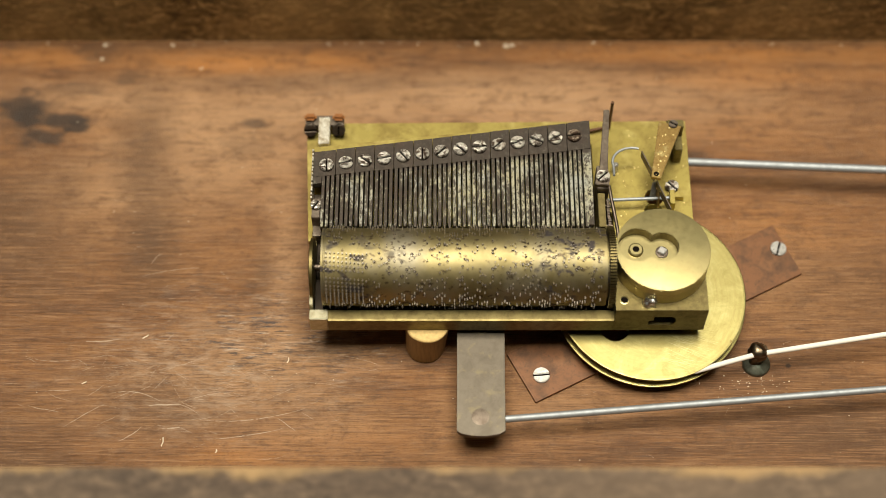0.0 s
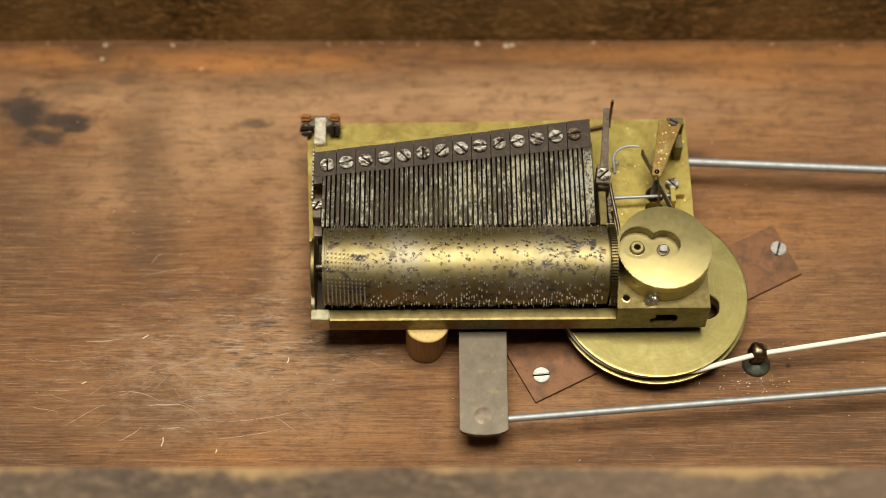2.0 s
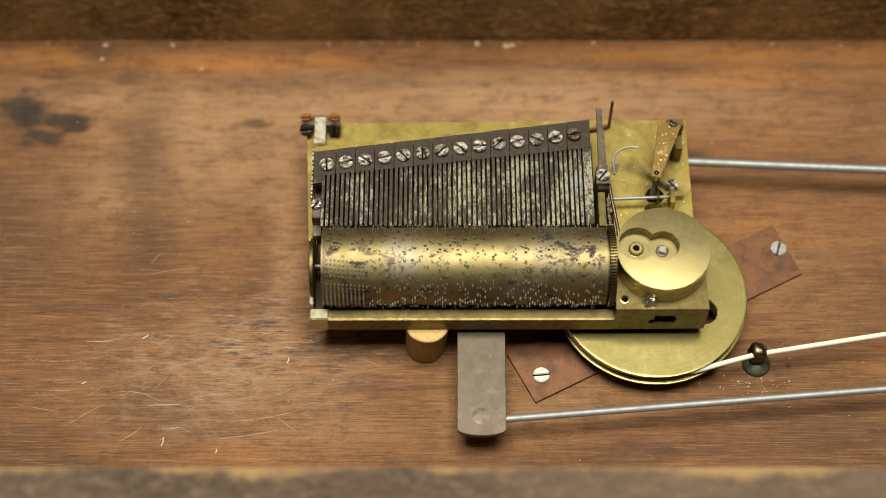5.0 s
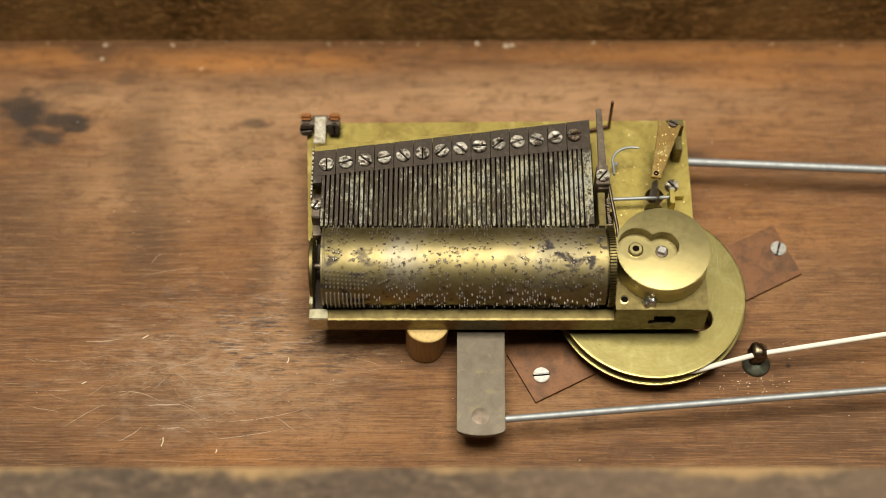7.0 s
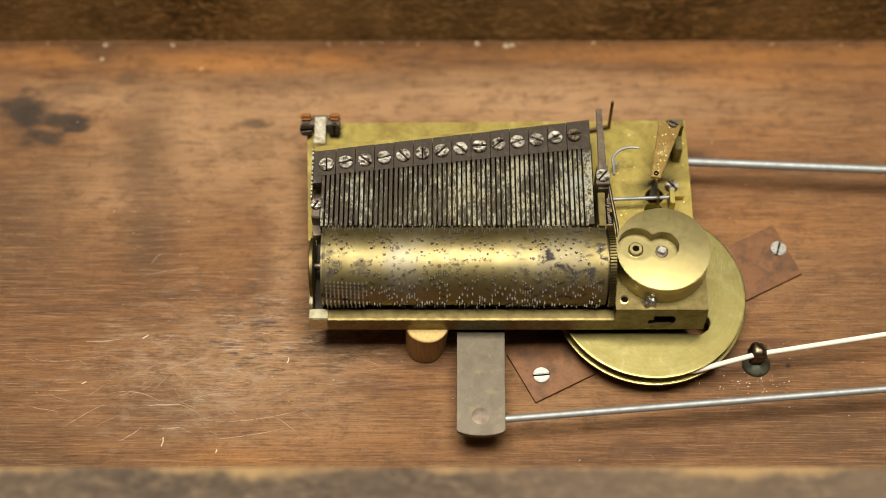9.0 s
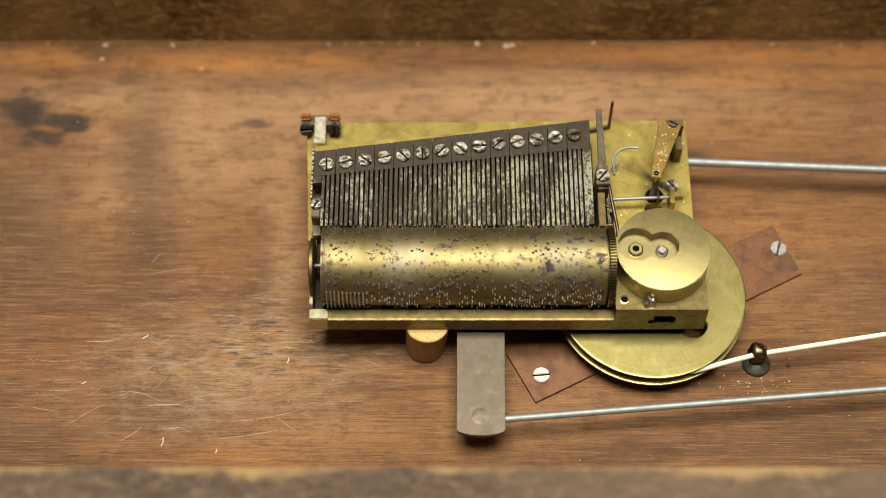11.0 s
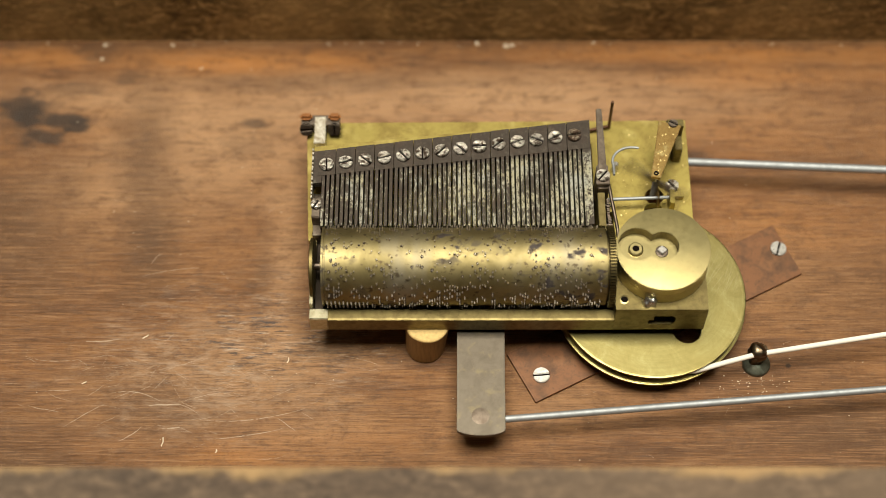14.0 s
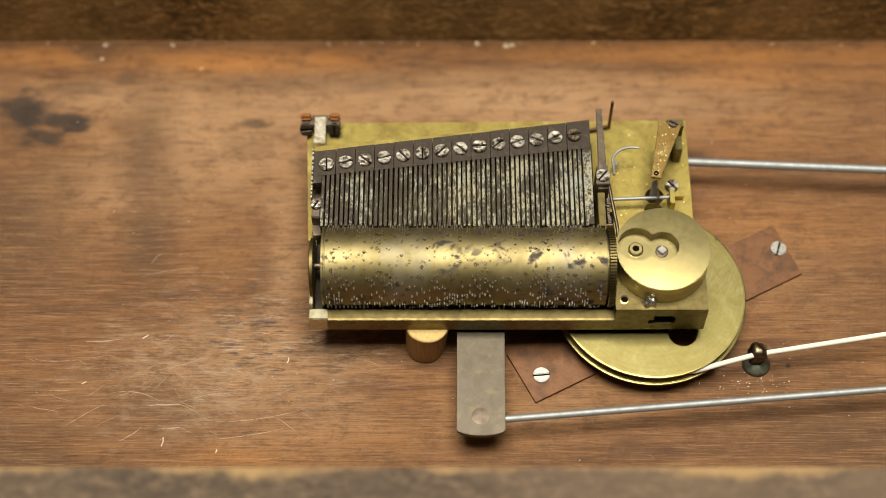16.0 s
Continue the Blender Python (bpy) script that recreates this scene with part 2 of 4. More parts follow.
def comb_steel():
    M = Mat("rusted_comb_steel")
    sep = M.t.nodes.new("ShaderNodeSeparateXYZ")
    M.link(M.co, sep.inputs[0])
    big = M.noise(M.coords((1, 0.7, 1)), 85, 4, 0.6, 0.3)
    seg = M.noise(M.coords((1.3, 0.75, 1)), 520, 6, 0.8, 0.2)
    grit = M.noise(M.coords((1.2, 0.8, 1), (0, 0, 0), (0.2, 0.5, 0)), 1500, 4, 0.8)
    level = M.math("ADD", M.math("MULTIPLY", big, 0.40), M.math("ADD", M.math("MULTIPLY", seg, 0.66), M.math("MULTIPLY", grit, 0.38)))
    # more bare metal towards the bass end, and a little more or less on each tooth
    level = M.math("ADD", level, M.math("ADD", M.math("MULTIPLY", sep.outputs["X"], 0.4), M.math("MULTIPLY", M.math("SUBTRACT", M.random(), 0.5), 0.035)))
    mask = M.ramp(level, [(0.722, 0.0), (0.785, 0.85)])
    clean = M.ramp(M.math("MULTIPLY", M.math("SUBTRACT", sep.outputs["Y"], M.math("MULTIPLY", sep.outputs["X"], 0.1229)), -100), [(0.0, 0.0), (0.25, 1.0)])
    mask = M.math("MULTIPLY", mask, clean)
    f = M.noise(M.coords(), 900, 3)
    col = M.mix(f, (0.020, 0.015, 0.011), (0.058, 0.042, 0.031))
    rust = M.ramp(M.noise(M.coords((1, 1, 1), (0, 0, 0), (0.4, 0.1, 0)), 210, 4), [(0.54, 0.0), (0.7, 0.5)])
    col = M.mix(rust, col, (0.060, 0.036, 0.024))
    dust = M.ramp(M.noise(M.coords((1, 1, 1), (0, 0, 0), (0.8, 0.3, 0)), 520, 6, 0.8), [(0.53, 0.0), (0.72, 0.4)])
    col = M.mix(dust, col, (0.20, 0.175, 0.145))
    shade_of = M.ramp(M.noise(M.coords((1, 1, 1), (0, 0, 0), (0.1, 0.9, 0)), 130, 3), [(0.40, (0.42, 0.395, 0.275)), (0.62, (0.38, 0.385, 0.34))])
    col = M.mix(mask, col, shade_of)
    pits = M.noise(M.coords((1, 0.9, 1), (0, 0, 0), (0.6, 0.1, 0)), 1100, 4, 0.75)
    col = M.mix(M.ramp(pits, [(0.54, 0.0), (0.64, 0.5)]), col, (0.060, 0.048, 0.035))
    r = M.mix(mask, (0.55, 0.55, 0.55), (0.40, 0.40, 0.40))
    M.bump(M.math("ADD", f, seg), 0.35, 0.00008)
    return M.done(col, r, M.math("ADD", 0.45, M.math("MULTIPLY", mask, 0.4)))


def worn_screw(name, bright, dark, level):
    """Slotted screw steel, burred and rusted; every screw wears another way."""
    M = Mat(name)
    add = M.t.nodes.new("ShaderNodeVectorMath")
    add.operation = "ADD"
    M.link(M.co, add.inputs[0])
    shift = M.t.nodes.new("ShaderNodeCombineXYZ")
    M.link(M.random(), shift.inputs[0])
    M.link(shift.outputs[0], add.inputs[1])
    M.co = add.outputs[0]
    n = M.noise(M.coords((1, 1.3, 1)), 430, 4, 0.6, 1.2)
    f = M.noise(M.coords(), 1400, 3, 0.7)
    both = M.math("ADD", M.math("MULTIPLY", n, 0.75), M.math("MULTIPLY", f, 0.25))
    col = M.ramp(both, [(level - 0.06, dark), (level, tuple(0.5 * (a + b) for a, b in zip(bright, dark))), (level + 0.05, bright)])
    rusty = M.ramp(M.noise(M.coords((1, 1, 1), (0, 0, 0), (0.1, 0.5, 0)), 300, 3), [(0.58, 0.0), (0.70, 0.6)])
    col = M.mix(rusty, col, (0.16, 0.075, 0.035))
    M.bump(both, 0.9, 0.00025)
    return M.done(col, 0.30, 0.9)


def disc_brass():
    M = Mat("pulley_brass")
    flat = M.coords((1, 1, 0))
    ln = M.t.nodes.new("ShaderNodeVectorMath")
    ln.operation = "LENGTH"
    M.link(flat, ln.inputs[0])
    n1 = M.t.nodes.new("ShaderNodeTexNoise")
    n1.noise_dimensions = "1D"
    n1.inputs["Scale"].default_value, n1.inputs["Detail"].default_value = 1400, 4
    M.link(ln.outputs["Value"], n1.inputs["W"])
    turned = n1.outputs["Fac"]
    big = M.noise(M.coords(), 55, 5, 0.6, 0.5)
    col = M.mix(M.ramp(big, [(0.35, 0.0), (0.7, 0.8)]), (0.365, 0.325, 0.135), (0.25, 0.21, 0.08))
    col = M.mix(M.ramp(turned, [(0.40, 0.22), (0.56, 0.0)]), col, (0.24, 0.19, 0.07))
    smudge = M.noise(M.coords((1, 1, 1), (0, 0, 0), (0.5, 0.2, 0.1)), 170, 6, 0.72, 0.8)
    col = M.mix(M.ramp(smudge, [(0.44, 0.0), (0.66, 0.6)]), col, (0.21, 0.175, 0.062))
    col = M.mix(M.ramp(smudge, [(0.30, 0.5), (0.44, 0.0)]), col, (0.46, 0.42, 0.21))
    sp = M.noise(M.coords((1, 1, 1), (0, 0, 0), (0.3, 0.9, 0.4)), 330, 3, 0.55)
    col = M.mix(M.ramp(sp, [(0.69, 0.0), (0.73, 0.6)]), col, (0.14, 0.09, 0.04))
    # bright glints near the rim, painted into the brass as thin streaks
    for turn, thin in ((2.0, 0.00028), (1.85, 0.00035), (2.2, 0.0003)):
        v = M.t.nodes.new("ShaderNodeMapping")
        v.vector_type = "TEXTURE"
        v.inputs["Rotation"].default_value, v.inputs["Scale"].default_value = (0, 0, turn), (0.02, thin, 1)
        M.link(M.co, v.inputs["Vector"])
        glint = M.ramp(M.noise(v.outputs["Vector"], 1.0, 2, 0.5), [(0.57, 0.0), (0.66, 0.16)])
        col = M.mix(M.math("MULTIPLY", glint, blob(M, 0.0054, 0.0185, 0.011, 0.008, 0.8, 0.3, 120)), col, (0.80, 0.76, 0.55))
    r = M.math("ADD", M.math("MULTIPLY", big, 0.2), M.math("ADD", 0.19, M.math("ADD", M.math("MULTIPLY", smudge, 0.10), M.math("MULTIPLY", turned, 0.02))))
    M.bump(big, 0.05, 0.0002)
    return M.done(col, r, 1.0)


def plain(name, col, rough, var=0.25, scale=300, metallic=0.0, stretch=(1, 1, 1)):
    M = Mat(name)
    n = M.noise(M.coords(stretch), scale, 4, 0.6)
    dark = tuple(c * (1 - var) for c in col)
    light = tuple(min(1, c * (1 + var)) for c in col)
    M.bump(n, 0.25, 0.0001)
    return M.done(M.mix(n, dark, light), rough, metallic)


FLOOR = floor_wood()
BACKWOOD = wall_wood("dark_back_board", (0.055, 0.032, 0.010), (0.25, 0.155, 0.055), (0.62, 0.42, 0.18))
RIMWOOD = wall_wood("worn_front_board", (0.062, 0.043, 0.031), (0.118, 0.083, 0.058), (0.20, 0.138, 0.090), 0.0159)
PLASTER = plain("room_plaster", (0.085, 0.080, 0.075), 0.9, 0.05, 8)
BRASS = metal("plate_brass", (0.40, 0.325, 0.100), (0.19, 0.135, 0.045), 0.42, 0.75, 130, (1, 1, 1), (0.55, 0.46, 0.17))
BRASS_RAIL = metal("rail_brass", (0.178, 0.144, 0.062), (0.080, 0.060, 0.026), 0.46, 0.6, 420, (0.1, 1, 1))
BRASS_WORN = metal("rubbed_brass", (0.46, 0.43, 0.31), (0.20, 0.17, 0.09), 0.34, 0.7, 240)
BRASS_DRUM = metal("drum_brass", (0.45, 0.385, 0.185), (0.31, 0.25, 0.11), 0.34, 0.45, 110)
BRASS_DISC = disc_brass()
BRASS_COCK = metal("cock_brass", (0.42, 0.28, 0.10), (0.21, 0.125, 0.045), 0.36, 0.7, 300, (1, 1, 1), (0.62, 0.52, 0.24))
BRONZE = metal("dull_bronze", (0.124, 0.107, 0.086), (0.082, 0.068, 0.053), 0.44, 0.4, 260, (3, 0.4, 1), (0.175, 0.145, 0.088), 0.2)
COPPER = metal("copper_sheet", (0.165, 0.068, 0.025), (0.072, 0.033, 0.014), 0.50, 0.9, 170, (1, 1, 1), (0.215, 0.098, 0.040), 0.3, 0.3, 0.5)
STEEL = metal("bright_steel", (0.62, 0.61, 0.59), (0.24, 0.22, 0.20), 0.30, 0.6, 420, (1, 1, 1), None, 0.4, 0.75)
ROD = metal("grey_steel_rod", (0.40, 0.425, 0.45), (0.25, 0.26, 0.27), 0.60, 0.35, 330, (0.15, 3, 3), None, 0.15, 0.8)
SCREW = worn_screw("burred_screw_steel", (0.62, 0.59, 0.53), (0.075, 0.052, 0.038), 0.49)
SCREW_BROWN = worn_screw("browned_screw_steel", (0.42, 0.36, 0.28), (0.085, 0.055, 0.038), 0.53)
DARKSTEEL = metal("brown_steel", (0.16, 0.13, 0.105), (0.07, 0.052, 0.04), 0.46, 0.7, 260, (1, 1, 1), (0.28, 0.24, 0.19), 0.3)
RUST_CAP = metal("orange_rust", (0.30, 0.115, 0.030), (0.10, 0.042, 0.018), 0.42, 0.7, 300, (1, 1, 1), None, 0.4, 0.4)
RUST = metal("rusty_steel", (0.13, 0.058, 0.028), (0.065, 0.034, 0.020), 0.55, 0.7, 300, (1, 1, 1), None, 0.4, 0.4)
SILVER = metal("tinned_strip", (0.80, 0.77, 0.68), (0.30, 0.23, 0.12), 0.3, 0.9, 420, (1, 1, 1), None, 0.5, 0.5)
SOLDER = metal("grey_solder", (0.80, 0.80, 0.79), (0.32, 0.31, 0.30), 0.28, 0.5, 300, (1, 1, 1), None, 0.6)
GREENED = metal("verdigris_bronze", (0.14, 0.15, 0.115), (0.06, 0.06, 0.045), 0.42, 0.7, 250, (1, 1, 1), (0.22, 0.27, 0.22), 0.4, 0.7)
KNOB = metal("brown_bronze", (0.175, 0.135, 0.090), (0.070, 0.050, 0.034), 0.34, 0.9, 420, (1, 1, 1), (0.30, 0.25, 0.17), 0.5)
CYL = cylinder_brass()
PIN = metal("steel_pins", (0.36, 0.32, 0.27), (0.15, 0.12, 0.09), 0.52, 0.5, 500, (1, 1, 1), None, 0.1, 0.85)
COMB = comb_steel()
SPECK = metal("bright_speck", (0.86, 0.72, 0.34), (0.60, 0.45, 0.16), 0.5, 0.4, 500)
# for grease at the pins, and for shade painted into the end gap
GREASE_SHADE = plain("grease_and_shade_brown", (0.045, 0.032, 0.022), 0.85, 0.4, 900, 0.0)
CORD = plain("white_cord", (0.80, 0.77, 0.70), 0.8, 0.08, 1500)
DOWEL = plain("pale_dowel_wood", (0.27, 0.155, 0.052), 0.6, 0.75, 260, 0, (4, 4, 0.4))
STRAW = plain("sawn_end_grain", (0.62, 0.44, 0.18), 0.8, 0.4, 900)
TORN = plain("torn_fibre", (0.40, 0.30, 0.22), 0.8, 0.3, 700)
FLAKE = plain("pale_chip", (0.72, 0.62, 0.48), 0.8, 0.1, 900)
# near-black: dirt in screw slots, and shade painted on the capped holes
DARK = plain("slot_dirt_and_bore_shade", (0.008, 0.006, 0.005), 0.9, 0.2)
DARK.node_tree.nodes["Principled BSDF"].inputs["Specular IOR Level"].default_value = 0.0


# ---------- mesh helpers (all in millimetres of the case) ----------
def shade(bm, angle):
    lim = radians(angle)
    for f in bm.faces:
        f.smooth = True
    for e in bm.edges:
        if len(e.link_faces) != 2 or e.calc_face_angle(9) > lim:
            e.smooth = False


def mesh_of(name, bm, mat, at, smooth=14):
    bmesh.ops.recalc_face_normals(bm, faces=bm.faces)
    shade(bm, smooth)
    bmesh.ops.translate(bm, verts=bm.verts, vec=-Vector(at))
    bmesh.ops.scale(bm, verts=bm.verts, vec=(MM, MM, MM))
    me = bpy.data.meshes.new(name)
    bm.to_mesh(me)
    bm.free()
    me.materials.append(mat)
    if max((q.material_index for q in me.polygons), default=0) == 1:
        me.materials.append(DARK)
    return me


def link_ob(name, data, parent, at):
    ob = new(name, data)
    base = Vector((0, 0, 0))
    if parent:
        ob.parent = parent
        base = ORIGIN[parent.name]
    ob.location = (Vector(at) - base) * MM
    ORIGIN[ob.name] = Vector(at)
    return ob


def part(name, bm, mat, parent, label="", at=(0, 0, 0), smooth=14):
    ob = link_ob(name, mesh_of(name, bm, mat, at, smooth), parent, at)
    return tagged(ob, label)


def thing(name, label, category, at=(0, 0, 0), bm=None, mat=None, kind="", group=""):
    ob = link_ob(name, mesh_of(name, bm, mat, at) if bm else None, None, at)
    return tagged(ob, label, category, group, kind)


def join(bm, other):
    me = bpy.data.meshes.new("tmp")
    other.to_mesh(me)
    other.free()
    bm.from_mesh(me)
    bpy.data.meshes.remove(me)
    return bm


def prism(pts, z0, z1, bevel=0.15, holes=()):
    """An upright prism over an outline (x, y), with round or free holes through it."""
    bm = bmesh.new()
    loops = [pts] + list(holes)
    edges = []
    for lp in loops:
        vs = [bm.verts.new((x, y, z1)) for x, y in lp]
        edges += [bm.edges.new((vs[k], vs[(k + 1) % len(vs)])) for k in range(len(vs))]
    if holes:
        res = bmesh.ops.triangle_fill(bm, edges=edges, use_beauty=True, use_dissolve=False)
        faces = [g for g in res["geom"] if isinstance(g, bmesh.types.BMFace)]
    else:
        faces = [bm.faces.new(list(bm.verts))]
    ext = bmesh.ops.extrude_face_region(bm, geom=faces)
    vs = [g for g in ext["geom"] if isinstance(g, bmesh.types.BMVert)]
    bmesh.ops.translate(bm, verts=vs, vec=(0, 0, z0 - z1))
    bmesh.ops.recalc_face_normals(bm, faces=bm.faces)
    if bevel:
        sharp = [e for e in bm.edges if len(e.link_faces) == 2 and e.calc_face_angle(0) > 0.7]
        bmesh.ops.bevel(bm, geom=sharp, offset=bevel, segments=3 if bevel > 0.11 else 1, affect="EDGES", clamp_overlap=True)
    return bm


def box(x0, x1, y0, y1, z0, z1, bevel=0.15):
    return prism([(x0, y0), (x1, y0), (x1, y1), (x0, y1)], z0, z1, bevel)


def ring(x, y, r, n=32, a0=0.0):
    return [(x + r * math.cos(a0 + 2 * math.pi * k / n), y + r * math.sin(a0 + 2 * math.pi * k / n)) for k in range(n)]


def lathe(profile, centre, axis="z", n=48):
    """A turned body: (radius, height) pairs from bottom to top, closed with flat ends."""
    bm = bmesh.new()
    rows = []
    for r, h in profile:
        row = []
        for k in range(n):
            a = 2 * math.pi * k / n
            c, s = r * math.cos(a), r * math.sin(a)
            p = (c, s, h) if axis == "z" else (h, c, s)
            row.append(bm.verts.new((p[0] + centre[0], p[1] + centre[1], p[2] + centre[2])))
        rows.append(row)
    for a, b in zip(rows, rows[1:]):
        for k in range(n):
            bm.faces.new((a[k], a[(k + 1) % n], b[(k + 1) % n], b[k]))
    bm.faces.new(rows[0])
    bm.faces.new(rows[-1])
    return bm


def tube(pts, r, n=28):
    """A round wire or rod along a line of points."""
    bm = bmesh.new()
    pts = [Vector(p) for p in pts]
    rows = []
    for k, p in enumerate(pts):
        d = (pts[min(k + 1, len(pts) - 1)] - pts[max(k - 1, 0)]).normalized()
        side = d.cross(Vector((0, 0, 1)))
        side = side.normalized() if side.length > 0.01 else Vector((1, 0, 0))
        up = side.cross(d)
        rows.append([bm.verts.new(p + r * (math.cos(2 * math.pi * j / n) * side + math.sin(2 * math.pi * j / n) * up)) for j in range(n)])
    for a, b in zip(rows, rows[1:]):
        for k in range(n):
            bm.faces.new((a[k], a[(k + 1) % n], b[(k + 1) % n], b[k]))
    bm.faces.new(rows[0])
    bm.faces.new(rows[-1])
    return bm


def screw_head(x, y, z, r, h=0.9, slot=0.22, deg=30, sink=0.82):
    """A cheese-head screw with a real slot, standing on z."""
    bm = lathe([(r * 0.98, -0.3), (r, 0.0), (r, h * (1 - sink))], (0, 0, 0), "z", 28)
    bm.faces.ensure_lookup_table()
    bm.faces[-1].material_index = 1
    for sgn in (1, -1):
        a0 = math.asin(slot)
        pts = [(r * math.cos(a0 + (math.pi - 2 * a0) * k / 12), sgn * r * math.sin(a0 + (math.pi - 2 * a0) * k / 12)) for k in range(13)]
        join(bm, prism(pts, h * (1 - sink), h, 0.18))
    bmesh.ops.rotate(bm, verts=bm.verts, matrix=Matrix.Rotation(radians(deg), 3, "Z"))
    bmesh.ops.translate(bm, verts=bm.verts, vec=(x, y, z))
    return bm


# ---------- the room and the open case ----------
def shell(name, x0, x1, y0, y1, z0, z1, mat, label, category):
    bm = box(x0, x1, y0, y1, z0, z1, 0)
    at = (0, 0, z0) if name == "floor" else ((x0 + x1) / 2, (y0 + y1) / 2, z0)
    return thing(name, label, category, at, bm, mat, "structure")


shell("ground", -1600, 1600, -1600, 1600, -120, -100, PLASTER, "plain dull workshop table surface under the case", "ground")
shell("wall_north", -1600, 1600, 1600, 1650, -120, 2250, PLASTER, "plain dull plaster room wall", "wall")
shell("wall_south", -1600, 1600, -1650, -1600, -120, 2250, PLASTER, "plain dull plaster room wall", "wall")
shell("wall_east", 1600, 1650, -1650, 1650, -120, 2250, PLASTER, "plain dull plaster room wall", "wall")
shell("wall_west", -1650, -1600, -1650, 1650, -120, 2250, PLASTER, "plain dull plaster room wall", "wall")
shell("ceiling", -1650, 1650, -1650, 1650, 2250, 2300, PLASTER, "plain dull plaster room ceiling", "ceiling")

shell("floor", -190, 170, -95, 88, -100, 0, FLOOR, "worn red-brown wooden bottom board with knot and scratches", "board")
shell("back_board", -190, 170, 88, 106, -100, 75, BACKWOOD, "dark rough-sawn wooden back board of the case", "board")
shell("front_board", -190, 170, -110, -78.2, -100, 50, RIMWOOD, "worn grey-brown wooden front board of the case", "board")
shell("left_board", -204, -190, -110, 106, -100, 50, BACKWOOD, "dark rough-sawn wooden end board of the case", "board")
shell("right_board", 170, 184, -110, 106, -100, 50, BACKWOOD, "dark rough-sawn wooden end board of the case", "board")

# ---------- the musical movement ----------
MOVE_AT = (15.0, 12.0, 13.3)
movement = thing("musical_movement", "antique brass cylinder music movement with rusted steel comb", "music box", MOVE_AT)


def bedplate():
    hole = ring(61.0, 19.8, 2.7, 24) 
    hole2 = ring(60.5, 15.0, 2.7, 24)
    pts = [(-33.0, -18.6), (42.2, -18.6), (42.2, 38.0), (43.6, 38.0), (43.6, 14.6), (48.8, 14.6), (48.8, -3.9), (71.6, -3.9), (71.8, 46.4), (-40.3, 45.4), (-38.3, 5), (-33.0, 5)]
    part("bedplate", prism(pts, 13.5, 16, 0.2, [hole, hole2]), BRASS, movement, "tarnished yellow brass bedplate", (15, 25, 13.5))


def front_rail():
    prof = [(-22.0, 13.4), (-21.9, 13.3), (-18.7, 13.3), (-18.7, 19.0), (-21.35, 19.0), (-21.92, 18.82), (-22.0, 18.65)]
    bm = prism(prof, -31.7, 47.0, 0)
    for v in bm.verts:
        v.co = Vector((v.co.z, v.co.x, v.co.y))
    part("front_rail", bm, BRASS_RAIL, movement, "dull brass front rail", (8, -20, 13.3), 5)
    bm = box(-36.7, -31.65, -22.1, -18.9, 13.3, 20.0, 0.25)
    join(bm, box(-36.7, -35.7, -18.9, -15.5, 13.3, 22.5, 0.2))
    part("corner_block", bm, BRASS_WORN, movement, "rubbed pale brass corner block", (-34, -20, 13.3))
    # added dark filler: stands in for the shade between cheek and cylinder
    part("gap_shade", box(-35.4, -33.1, -18.5, 4.9, 13.5, 18.5, 0.1), GREASE_SHADE, movement, "added near-black filler standing for shade in the end gap", (-34, -7, 13.5))
    # left cheek with its round bearing
    bm = box(-36.6, -35.5, -15.5, 5.2, 13.6, 20.5, 0.15)
    join(bm, lathe([(7.5, 0), (8.6, 0.3), (8.6, 1.1), (8.0, 1.3)], (-36.7, -8.0, 23.0), "x", 40))
    join(bm, box(-36.8, -35.6, 3.0, 14.0, 13.6, 19.0, 0.15))
    part("left_cheek", bm, BRASS_RAIL, movement, "", (-36.5, -5, 13.6))


def comb_base():
    pts = [(-36.7, 18.6), (41.8, 28.2), (41.8, 38.8), (-36.7, 29.6)]
    part("comb_base", prism(pts, 16, 27.3, 0.15), BRASS, movement, "", (3, 22, 16))
    bm = bmesh.new()
    for k in range(15):
        join(bm, box(-37.2, -36.65, 12.0 + 1.1 * k, 12.75 + 1.1 * k, 20.0, 28.1 + 0.25 * (k % 3), 0.1))
    part("edge_strip", bm, SILVER, movement, "bright notched metal edge strip", (-37, 20, 20))


